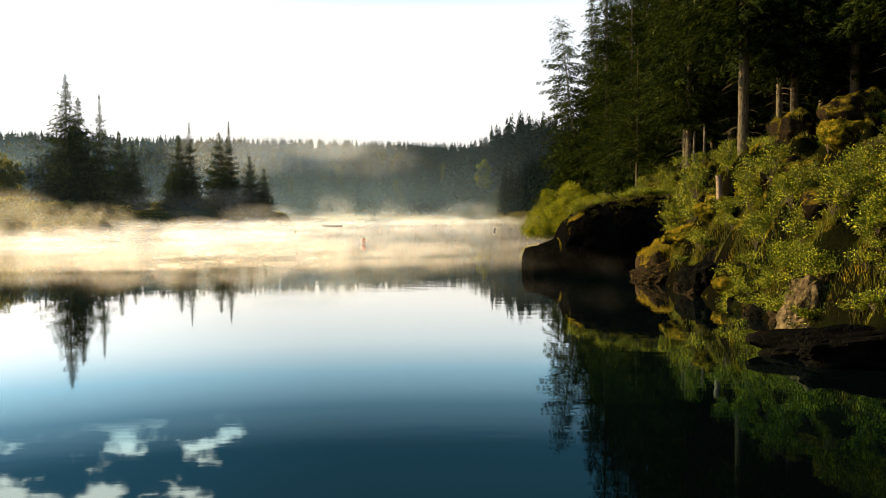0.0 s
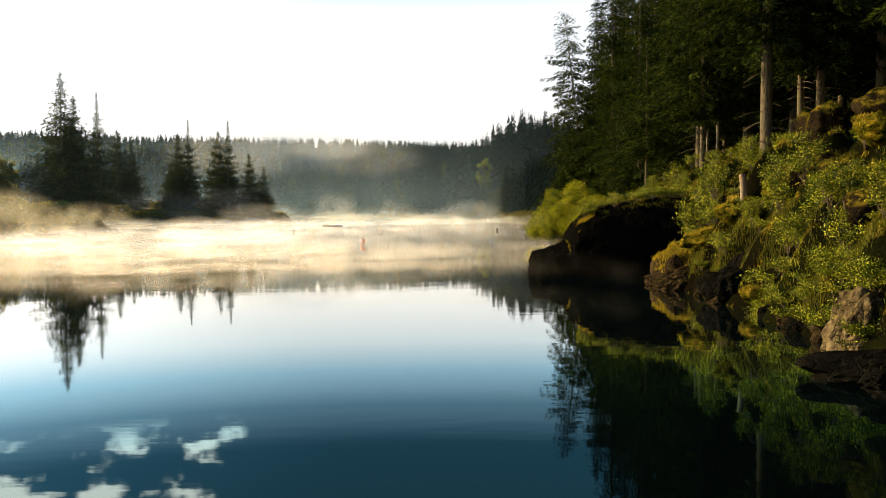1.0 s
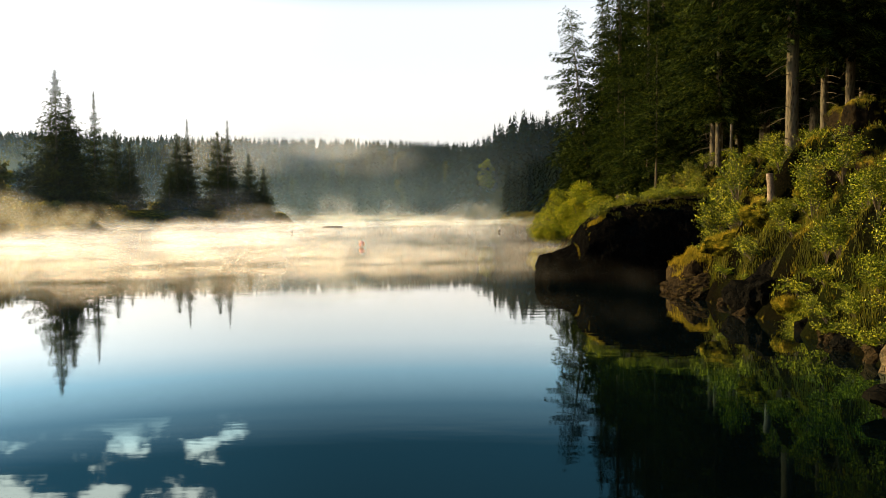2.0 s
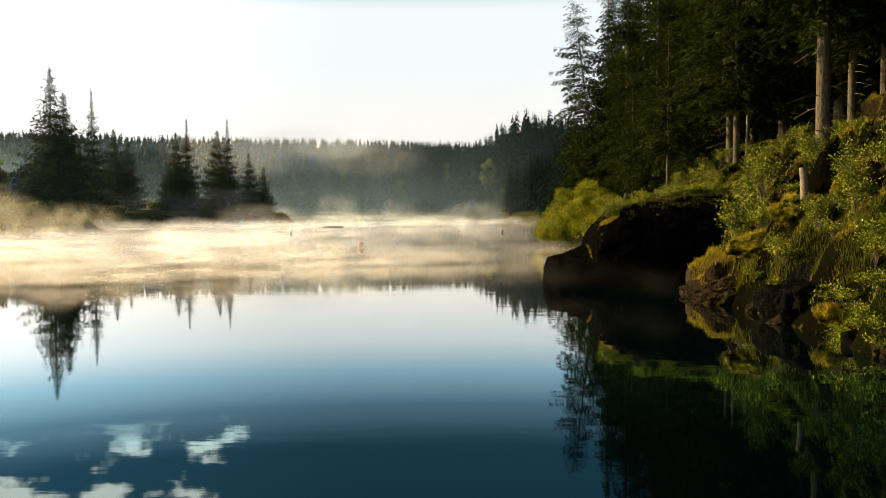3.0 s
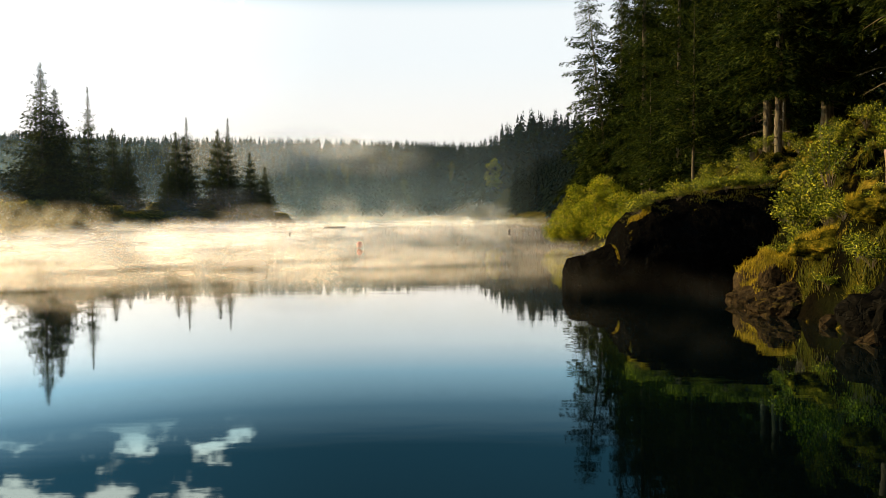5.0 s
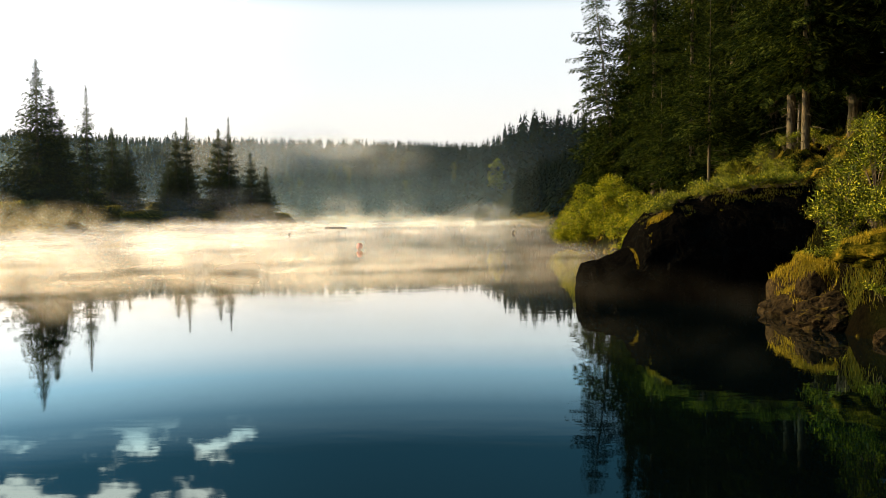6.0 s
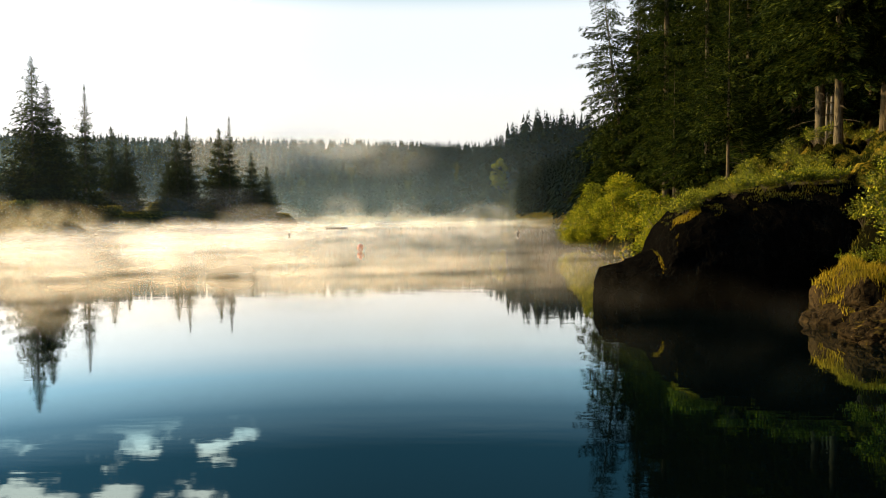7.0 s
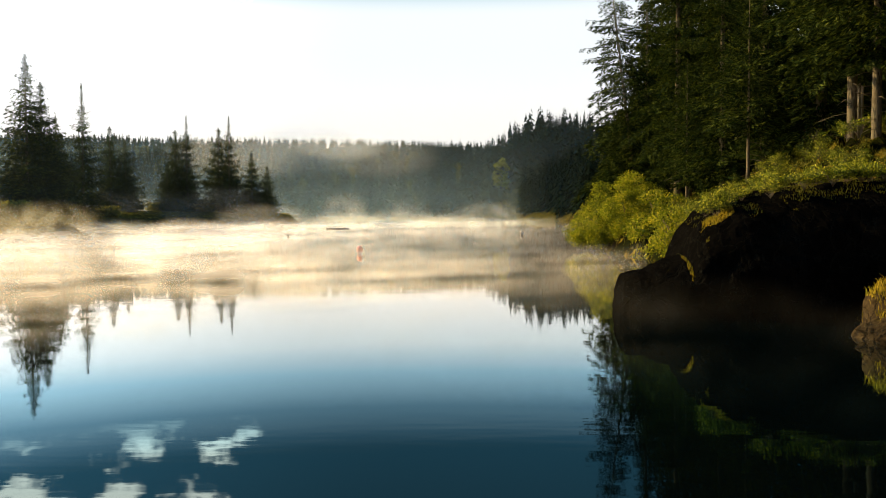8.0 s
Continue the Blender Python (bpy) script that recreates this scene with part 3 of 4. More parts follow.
# ---- trees ----
def spruce_parts(seed, h, radius, clear, whorls, sprays, trunk_r, droop=0.35, thin=0.0, lean=(0.0, 0.0), spray=0.42, material=SPRUCE, twig=0.065, taper=0.82, tuft=0.15, core=46):
    """A spruce: trunk with dead twigs, and a crown of drooping boughs hung with sprays of needles. Returns (trunk, crown)."""
    rng = np.random.default_rng(seed)

    def axis_at(z):
        t = z / h
        return np.array([lean[0] * t + 0.02 * h * 0.1 * math.sin(3 * t + seed), lean[1] * t, z])

    path = [axis_at(h * t) for t in np.linspace(-0.03, 1, 16)]
    radii = [trunk_r * (1.25 if i == 0 else 1) * max(1 - i / 15.3, 0.03) ** 0.8 for i in range(16)]
    many = [(path, radii, 10)]
    for _ in range(int(6 + clear * 3)):
        z = rng.uniform(0.12 * clear + 0.6, clear + 1.0)
        a, n = rng.uniform(0, 2 * math.pi), rng.uniform(0.4, 1.3)
        p = axis_at(z)
        e = p + np.array([math.cos(a) * n, math.sin(a) * n, -0.25 * n])
        many.append(([p, (p + e) / 2 + np.array([0, 0, 0.06]), e], [0.022, 0.014, 0.004], 4))
    trunk = tubes("trunk", many, BARK)
    tris = []
    for w in range(whorls):
        t = (w + rng.uniform(0, 0.8)) / whorls
        z = clear + (h - clear) * t ** 0.93
        rr = radius * ((1 - t) ** taper) * (0.35 + 0.65 * min(1, t / 0.10 + 0.35)) + tuft
        boughs = int(5 + 3 * (1 - t))
        # short dense growth close to the stem, enlarged to stop light passing the crown
        k = core
        step = (h - clear) / whorls
        a = rng.uniform(0, 6.283, k)
        q = axis_at(z) + np.stack([np.cos(a), np.sin(a), a * 0], 1) * (rng.uniform(0.02, 0.42, k) * rr)[:, None]
        q[:, 2] += rng.uniform(-0.7, 0.7, k) * step
        d = np.stack([np.cos(a), np.sin(a), rng.uniform(-1.6, 0.0, k)], 1)
        d /= np.linalg.norm(d, axis=1)[:, None]
        wd = np.cross(d, rng.normal(0, 1, (k, 3)))
        wd /= np.linalg.norm(wd, axis=1)[:, None] + 1e-9
        ln = spray * rng.uniform(0.8, 1.8, k) * (0.35 + 0.65 * (1 - t))
        full = (ln * (0.10 + 0.12 * (1 - t)))[:, None]
        tris.append(np.stack([q, q + d * (ln * 0.4)[:, None] + wd * full, q + d * ln[:, None], q + d * (ln * 0.4)[:, None] - wd * full], 1))
        a0 = rng.uniform(0, 6.28)
        for b in range(boughs):
            a = a0 + 2 * math.pi * b / boughs + rng.normal(0, 0.22)
            n = rr * rng.uniform(0.62, 1.16)
            if thin and rng.random() < thin * (0.2 + 1.6 * t):
                n *= 0.45
            out = np.array([math.cos(a), math.sin(a), 0])
            side = np.array([-math.sin(a), math.cos(a), 0])
            base = axis_at(z + rng.normal(0, 0.012 * h))
            k = max(6, int(sprays * n / radius + 4))
            dr = droop * (1.15 - t) * 1.2
            # side branchlets in one drooping plane, hung with sprays
            twigs = max(4, int(9 * n / radius) + 3)
            fj = (np.arange(twigs) + rng.uniform(0.1, 0.9, twigs)) / twigs
            sj = np.where(np.arange(twigs) % 2, 1.0, -1.0)
            lj = n * 0.40 * (1.12 - fj) ** 0.8 * rng.uniform(0.6, 1.2, twigs) + 0.10
            j = rng.integers(0, twigs, k)
            u = rng.uniform(0.0, 1.0, k) ** 0.8
            f = fj[j] * 0.96 + 0.03
            along = out * 0.55 + np.outer(sj[j], side) * 0.83
            pos = base + np.outer(f * n, out) + along * (lj[j] * u)[:, None]
            pos[:, 2] += n * (0.10 * f - dr * f ** 1.6 + 0.16 * f ** 5) + (0.35 * n * t * f) - 0.45 * lj[j] * u ** 1.5
            pos += rng.normal(0, 0.018 * n + 0.01, (k, 3))
            ln = spray * (0.30 + 0.70 * (1 - t)) * rng.uniform(0.6, 1.5, k)
            d = along * 0.8 + rng.normal(0, 0.2, (k, 3))
            d[:, 2] += rng.uniform(-0.75, 0.0, k) * (1.0 - 0.6 * t)
            d /= np.linalg.norm(d, axis=1)[:, None]
            wd = np.cross(d, rng.normal(0, 1, (k, 3)))
            wd /= np.linalg.norm(wd, axis=1)[:, None] + 1e-9
            tip = pos + d * ln[:, None]
            mid = pos + d * (ln * 0.4)[:, None]
            wv_ = wd * (ln * twig)[:, None]
            tris.append(np.stack([pos, mid + wv_, tip, mid - wv_], 1))
            # the bough itself
            e = base + out * n + np.array([0, 0, n * (0.26 - dr + 0.35 * t)])
            m_ = base + out * n * 0.5 + np.array([0, 0, n * (0.05 - dr * 0.33 + 0.17 * t)])
            u = np.array([0, 0, 0.02 + 0.006 * n])
            tris.append(np.stack([base - u, m_ - u, e, m_ + u])[None])
    crown = quads_object("crown", np.concatenate(tris), material)
    return trunk, crown


def tree(name, parts, place, turn, scale, label, group=""):
    root = new(name)
    under(root, *parts)
    root.matrix_world = pose(*place, 0, 0, turn) @ Matrix.Scale(scale, 4)
    return tagged(root, label, "tree", group)


FOREST = "spruces on the wooded bank"
kinds = [
    spruce_parts(1, 26, 3.3, 4.5, 30, 1050, 0.22, 0.60, spray=0.19, twig=0.10, core=360),
    spruce_parts(2, 24, 3.0, 3.8, 28, 1000, 0.18, 0.55, spray=0.19, twig=0.10, core=360),
    spruce_parts(3, 22, 3.2, 1.2, 26, 640, 0.20, 0.50, spray=0.24, twig=0.11, core=300),
    spruce_parts(4, 27, 3.5, 2.4, 28, 640, 0.25, 0.60, spray=0.24, twig=0.11, core=300),
    spruce_parts(5, 21, 4.4, 1.2, 36, 440, 0.20, 0.95, 0.12, (-2.6, 0.0), spray=0.38, twig=0.10, taper=0.5, core=60),
    spruce_parts(6, 9, 1.7, 1.8, 26, 150, 0.08, 0.2, spray=0.22, twig=0.08),
    spruce_parts(7, 24, 3.6, 1.6, 28, 150, 0.22, 0.52, spray=0.55, twig=0.12, core=80),
]
first = {}


def plant(kind, x, y, turn, scale, label, name="spruce_tree", group=FOREST, sink=0.1):
    z = height_at(x, y) - sink
    if kind not in first:
        first[kind] = tree(name, kinds[kind], (x, y, z), turn, scale, label, group)
        return first[kind]
    ob = copy_thing(first[kind], pose(x, y, z, 0, 0, turn))
    ob.scale = (scale, scale, scale)
    ob.name = name
    return tagged(ob, label, "tree", group)


TALL = "tall dark green spruce with bare sunlit lower trunk"
DARK = "dense dark spruce in the forest shade"
plant(0, 11.05, 31.4, 20, 1.0, TALL)
plant(1, 13.1, 31.7, 100, 0.9, "slender spruce with pale leaning trunk on the slope")
plant(4, 13.6, 81.7, 0, 0.92, "ragged leaning spruce with sparse drooping branches")
plant(5, 12.1, 53.0, 0, 1.0, "young thin spruce with sunlit stem")
plant(2, 12.6, 87.0, 30, 0.55, "small full spruce behind the willow bush")
for kind, x, y, turn, s, label in (
    (1, 12.9, 45.2, 40, 1.0, TALL), (1, 12.1, 41.8, 200, 0.85, TALL), (1, 14.8, 37.5, 320, 0.9, TALL), (3, 15.5, 45.5, 70, 1.0, DARK),
    (1, 17.2, 54.0, 140, 1.0, TALL), (2, 13.8, 62.0, 0, 0.9, DARK), (3, 13.5, 70.3, 190, 0.95, DARK), (3, 15.8, 76.0, 60, 0.9, DARK),
    (2, 15.0, 85.5, 20, 1.05, DARK), (1, 18.4, 91.0, 250, 1.0, DARK), (3, 17.5, 66.0, 300, 1.0, DARK), (6, 19.0, 74.0, 120, 1.1, DARK),
    (0, 17.6, 36.5, 15, 1.0, DARK), (0, 17.0, 27.4, 230, 1.0, DARK), (6, 20.0, 32.0, 45, 1.0, DARK), (1, 13.7, 25.3, 80, 0.95, "spruce with low hanging sunlit boughs"), (6, 17.0, 21.0, 80, 0.95, DARK),
    (6, 20.5, 46.0, 10, 1.05, DARK), (6, 22.0, 60.0, 90, 1.0, DARK), (6, 22.0, 84.0, 180, 1.1, DARK), (6, 21.5, 25.0, 270, 1.0, DARK),
    (5, 13.1, 66.5, 50, 0.9, "young thin spruce with sunlit stem"), (5, 14.6, 58.5, 150, 0.8, "young thin spruce with sunlit stem"),
    (3, 14.9, 52.2, 310, 0.95, DARK), (2, 11.4, 85.5, 77, 0.42, DARK), (3, 16.2, 41.5, 77, 0.95, DARK), (6, 25.0, 52.0, 40, 1.1, DARK), (6, 24.5, 38.0, 130, 1.1, DARK), (6, 26.0, 72.0, 200, 1.1, DARK),
    (6, 17.6, 97.0, 20, 1.0, DARK), (6, 20.5, 104.0, 75, 1.1, DARK), (6, 18.6, 80.5, 310, 1.05, DARK), (6, 17.2, 71.5, 150, 1.05, DARK), (6, 23.5, 112.0, 5, 1.1, DARK),
):
    plant(kind, x, y, turn, s, label)
rng = random.Random(5)
for _ in range(26):
    x = rng.uniform(24, 55)
    y = rng.uniform(30, 150)
    if x < 20 + y * 0.12:
        continue
    plant(6, x, y, rng.uniform(0, 360), rng.uniform(0.85, 1.15), DARK)

# unseen trees along the bank towards the shore behind, added to darken the shadows
for _ in range(34):
    y = rng.uniform(-30, 20)
    plant(6, rng.uniform(15.5, 34) + max(0.0, y - 12) * 0.2, y, rng.uniform(0, 360), rng.uniform(0.85, 1.1), DARK)

# spruces of the wooded point and the spit
ISLE = "spruces on the low point"
kinds.append(spruce_parts(11, 19.6, 5.6, 0.7, 36, 520, 0.28, 0.26, 0.22, spray=0.34, twig=0.11, taper=0.86, tuft=0.10, core=120))
kinds.append(spruce_parts(12, 21.6, 4.2, 0.7, 32, 300, 0.24, 0.24, 0.30, spray=0.38, twig=0.10, taper=0.95, tuft=0.10, core=80))
kinds.append(spruce_parts(13, 18.6, 5.6, 0.6, 32, 420, 0.24, 0.24, 0.20, spray=0.40, twig=0.11, taper=0.86, tuft=0.10, core=110))
for kind, x, y, turn, s, label in (
    (7, -51.0, 115.5, 0, 0.96, "big broad spruce on the grassy point"), (9, -50.2, 117.5, 120, 0.88, "big broad spruce on the grassy point"),
    (8, -66.4, 165.0, 40, 1.12, "slim sparse-topped spruce behind the point"), (9, -72.5, 168.0, 10, 0.95, "slim sparse-topped spruce behind the point"),
    (9, -78.0, 205.0, 90, 1.04, "spruce standing alone on the spit"), (9, -75.0, 206.0, 30, 0.90, "spruce standing alone on the spit"),
    (8, -63.0, 212.0, 200, 1.03, "spruce with sparse pointed top on the spit"), (9, -66.0, 213.0, 250, 1.04, "spruce with sparse pointed top on the spit"),
    (7, -66.5, 208.5, 10, 0.62, "spruce with sparse pointed top on the spit"),
    (8, -54.0, 215.0, 60, 1.06, "dark twin spruce on the spit"), (9, -57.0, 217.0, 170, 1.08, "dark twin spruce on the spit"),
    (9, -49.5, 218.0, 0, 0.82, "small spruce near the end of the spit"), (9, -46.0, 219.0, 80, 0.74, "small spruce near the end of the spit"),
):
    plant(kind, x, y, turn, s, label, group=ISLE, sink=0.2)
from mathutils.bvhtree import BVHTree


def leaf_quads(rng, centres, dirs, size):
    """Small pointed leaves at centres, turned about dirs."""
    k = len(centres)
    d = dirs + rng.normal(0, 0.55, (k, 3))
    d /= np.linalg.norm(d, axis=1)[:, None] + 1e-9
    w = np.cross(d, rng.normal(0, 1, (k, 3)))
    w /= np.linalg.norm(w, axis=1)[:, None] + 1e-9
    ln = size * rng.uniform(0.6, 1.3, k)[:, None]
    mid = centres + d * ln * 0.5
    return np.stack([centres, mid + w * ln * 0.24, centres + d * ln, mid - w * ln * 0.24], 1)


def shrub_parts(seed, h, spread, stems, leaves, size, material, dense=False):
    """A shrub: several arching stems with side twigs and leaves along them. Returns (stems, foliage)."""
    rng = np.random.default_rng(seed)
    many, P, D = [], [], []
    for _ in range(stems):
        a = rng.uniform(0, 2 * math.pi)
        r, hh = spread * rng.uniform(0.25, 1.0), h * rng.uniform(0.6, 1.05)
        end = np.array([math.cos(a) * r, math.sin(a) * r, hh * (1 - 0.35 * (r / spread) ** 2)])
        ctrl = np.array([end[0] * 0.25, end[1] * 0.25, end[2] * 0.7])
        t = np.linspace(0, 1, 5)[:, None]
        path = 2 * t * (1 - t) * ctrl + t * t * end
        many.append((list(path), list(np.linspace(0.018, 0.004, 5) * (h / 1.6) ** 0.5), 4))
        k = leaves // stems
        tt = rng.uniform(0.22, 1.0, k)[:, None] ** 0.8
        q = 2 * tt * (1 - tt) * ctrl + tt * tt * end
        # leaves sit on short twigs
        tw = rng.normal(0, 1, (k // 6 + 1, 3))
        tw[:, 2] = np.abs(tw[:, 2]) * 0.6
        tw /= np.linalg.norm(tw, axis=1)[:, None]
        pick = rng.integers(0, len(tw), k)
        anchor_t = rng.uniform(0.3, 1.0, len(tw))[:, None] ** 0.7
        anchor = 2 * anchor_t * (1 - anchor_t) * ctrl + anchor_t ** 2 * end
        reach = (spread * (0.5 if dense else 0.38)) * rng.uniform(0.1, 1.0, k)[:, None]
        P.append(anchor[pick] + tw[pick] * reach + rng.normal(0, 0.02 * h, (k, 3)))
        D.append(tw[pick] + np.array([0, 0, 0.1]))
    st = tubes("branchwork", many, STEM)
    P, D = np.concatenate(P), np.concatenate(D)
    P[:, 2] = np.maximum(P[:, 2], 0.03)
    fo = quads_object("foliage", leaf_quads(rng, P, D, size), material)
    return st, fo


def dome_parts(seed, radius, h, leaves, size, material, clumps=60, puff=0.26):
    """A full round bush or broadleaf crown: leaves in many overlapping clumps with gaps between."""
    rng = np.random.default_rng(seed)
    many, P, D = [], [], []
    for i in range(clumps):
        a, u = rng.uniform(0, 2 * math.pi), rng.uniform(0.05, 1) ** 0.6
        el = math.acos(rng.uniform(0.0, 1.0))
        c = np.array([math.cos(a) * math.sin(el) * radius * u, math.sin(a) * math.sin(el) * radius * u, h * (0.10 + 0.82 * math.cos(el) * u)])
        if i % 3 == 0:
            t = np.linspace(0, 1, 5)[:, None]
            ctrl = c * np.array([0.3, 0.3, 0.6])
            many.append((list(2 * t * (1 - t) * ctrl + t * t * c), list(np.linspace(0.06, 0.01, 5)), 5))
        k = leaves // clumps
        g = rng.normal(0, 1, (k, 3))
        g /= np.linalg.norm(g, axis=1)[:, None]
        rr = radius * puff * rng.uniform(0.7, 1.3)
        P.append(c + g * rr * rng.uniform(0.4, 1.0, (k, 1)) * np.array([1, 1, 0.75]))
        D.append(g + np.array([0, 0, 0.3]))
    P, D = np.concatenate(P), np.concatenate(D)
    P[:, 2] = np.maximum(P[:, 2], 0.02)
    return tubes("branchwork", many, STEM), quads_object("foliage", leaf_quads(rng, P, D, size), material)


def thing(name, parts, m, label, category, group=""):
    root = new(name)
    under(root, *parts)
    root.matrix_world = m
    return tagged(root, label, category, group)


# ---- shrubs on the bank ----
BANK = "shrubs on the lake bank"
shrub_kinds = [
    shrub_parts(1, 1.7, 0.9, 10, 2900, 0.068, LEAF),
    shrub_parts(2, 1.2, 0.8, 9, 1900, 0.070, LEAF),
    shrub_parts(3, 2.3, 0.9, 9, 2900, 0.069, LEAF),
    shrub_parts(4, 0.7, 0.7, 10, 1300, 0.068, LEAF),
]
shrub_first = {}


# bare hollows in the bank: x from, to, y from, to
HOLLOWS = ((9.4, 10.8, 26.5, 28.3), (9.8, 11.1, 23.3, 25.2), (9.4, 12.0, 20.6, 22.4), (11.6, 13.2, 28.3, 30.2), (9.3, 10.3, 22.6, 26.6), (10.2, 11.7, 22.7, 24.4))


def shrub(kind, x, y, turn, scale, label):
    if any(a < x < b and c < y < d for a, b, c, d in HOLLOWS):
        return
    z = height_at(x, y) - 0.05
    if kind not in shrub_first:
        shrub_first[kind] = thing("shrub", shrub_kinds[kind], pose(x, y, z, 0, 0, turn), label, "shrub", BANK)
        shrub_first[kind].scale = (scale,) * 3
        return
    ob = copy_thing(shrub_first[kind], pose(x, y, z, 0, 0, turn))
    ob.scale = (scale,) * 3


GREEN = "leafy bright green shrub on the mossy bank"
def on_land(x, y, inland=0.35):
    return max(x, float(np.interp(y, SHORE_Y, SHORE_X)) + inland)


for kind, x, y, s in ((0, 8.2, 31.0, 1.0), (2, 8.7, 31.6, 1.0), (0, 9.1, 32.0, 1.05), (1, 8.4, 30.6, 0.8), (2, 9.3, 31.2, 0.9), (1, 8.9, 30.4, 0.9), (0, 9.6, 32.6, 1.0),
                      (2, 9.3, 25.6, 0.95), (0, 9.0, 24.9, 1.0), (1, 9.6, 25.2, 1.0), (1, 8.8, 26.3, 0.9), (0, 9.3, 24.0, 1.0), (2, 9.8, 24.3, 0.8),
                      (0, 8.6, 22.6, 1.0), (1, 8.9, 22.0, 1.0), (2, 9.2, 22.8, 0.85), (0, 8.7, 21.2, 0.9), (2, 9.5, 21.5, 0.9), (1, 9.3, 20.6, 1.0), (1, 8.5, 20.2, 0.9), (3, 8.2, 19.3, 1.1),
                      (0, 8.8, 18.6, 0.8), (1, 8.3, 18.0, 0.8), (3, 8.6, 17.0, 1.1), (1, 9.0, 16.2, 0.8), (0, 9.2, 17.4, 0.8), (3, 8.0, 23.4, 1.0), (1, 8.3, 27.6, 0.75), (3, 8.2, 26.8, 1.0), (3, 8.6, 28.9, 1.0), (1, 9.5, 19.4, 0.9)):
    shrub(kind, on_land(x, y), y, rng.uniform(0, 360), s * (0.80 if y < 30 else 0.95), GREEN)
for _ in range(26):
    x, y = rng.uniform(10.3, 15.5), rng.uniform(19, 36)
    shrub(rng.choice((1, 3, 3)), x, y, rng.uniform(0, 360), rng.uniform(0.35, 0.7), GREEN)
for _ in range(40):
    y = rng.uniform(16.9, 23.0)
    shrub(3, on_land(0, y, rng.uniform(-0.05, 0.5)), y, rng.uniform(0, 360), rng.uniform(0.45, 0.7), GREEN)
for _ in range(22):
    y = rng.uniform(17, 31.5)
    if 23.3 < y < 25.2:
        continue
    shrub(rng.choice((1, 3, 3)), on_land(0, y, rng.uniform(0.12, 1.7)), y, rng.uniform(0, 360), rng.uniform(0.35, 0.6), GREEN)
for _ in range(80):
    y = rng.uniform(13.5, 60) if rng.random() < 0.5 else rng.uniform(13.5, 34)
    d = rng.uniform(0.7, 7.5) if y < 34 else rng.uniform(1.0, 9)
    x = float(np.interp(y, SHORE_Y, SHORE_X)) + d
    if (32.6 < y < 43 and x < 9.2) or math.hypot(x - 7.6, y - 16.4) < 1.2 or math.hypot(x - 9.1, y - 27.2) < 0.9:
        continue
    shrub(rng.choice((1, 3)), x, y, rng.uniform(0, 360), rng.uniform(0.4, 0.8), GREEN)
for _ in range(14):
    y = rng.uniform(42, 60)
    shrub(rng.choice((0, 1, 2)), on_land(0, y, rng.uniform(0.0, 1.2)), y, rng.uniform(0, 360), rng.uniform(0.5, 0.75), GREEN)
for _ in range(34):
    y = rng.uniform(12.8, 22.5)
    x = on_land(0, y, rng.uniform(0.3, 3.0))
    if (x < 8.5 and y < 17.8) or (x < 8.0):
        continue
    shrub(rng.choice((0, 1, 1, 3)), x, y, rng.uniform(0, 360), rng.uniform(0.5, 0.8), GREEN)
for _ in range(14):
    y = rng.uniform(15.0, 17.7)
    shrub(rng.choice((1, 3, 3)), y * rng.uniform(0.485, 0.54), y, rng.uniform(0, 360), rng.uniform(0.45, 0.7), GREEN)
for _ in range(34):
    y = rng.uniform(38, 60)
    shrub(rng.choice((0, 1, 1)), on_land(0, y, rng.uniform(1.0, 5.5)), y, rng.uniform(0, 360), rng.uniform(0.35, 0.65), GREEN)
for x, y, k in ((8.6, 33.0, 1), (8.9, 33.7, 3), (9.3, 33.2, 1), (8.4, 32.4, 3), (9.0, 32.7, 1), (9.7, 33.9, 0), (8.3, 31.8, 3), (9.4, 34.4, 1)):
    shrub(k, x, y, x * 77, 0.65, GREEN)
# low growth on the back of the headland rock
for _ in range(22):
    x, y = rng.uniform(5.6, 10.5), rng.uniform(35.6, 38.5)
    top = float(np.interp(x, [5.25, 6.0, 7.2, 9.0, 11.7], [2.0, 2.6, 2.95, 3.15, 3.4]))
    ob = copy_thing(shrub_first[3], pose(x, y, top - 0.12, 0, 0, rng.uniform(0, 360)))
    ob.scale = (rng.uniform(0.45, 0.8),) * 3

thing("willow_bush", dome_parts(21, 3.7, 5.2, 90000, 0.11, WILLOW, 110, 0.19), pose(10.4, 69.5, -0.15), "round yellow-green willow bush overhanging the water", "bush")
thing("willow_bush", dome_parts(22, 2.3, 3.2, 11000, 0.14, WILLOW, 80, 0.2), pose(11.0, 63.0, 0.6), "yellow-green willow bush on the bank", "bush")
thing("willow_bush", dome_parts(23, 1.8, 2.8, 9000, 0.12, WILLOW, 70, 0.2), pose(9.9, 55.5, 0.1), "yellow-green willow bush on the bank", "bush")


def broadleaf(seed, h, radius, x, y, label, material, leaf):
    st, fo = dome_parts(seed, radius, h * 0.8, 7000, leaf, material)
    fo.location.z = st.location.z = h * 0.2
    tr = tubes("trunk", [([(0, 0, -0.3), (0.05, 0, h * 0.3), (0, 0.1, h * 0.7)], [0.2, 0.14, 0.05], 8)], BARK)
    thing("broadleaf_tree", (tr, st, fo), pose(x, y, height_at(x, y)), label, "tree")


broadleaf(31, 8.0, 2.9, -59.0, 114.0, "small golden broadleaf tree on the point", BIRCH, 0.4)
broadleaf(32, 20.0, 3.2, 16.5, 352.0, "pale green birch at the far shore", WILLOW, 0.7)


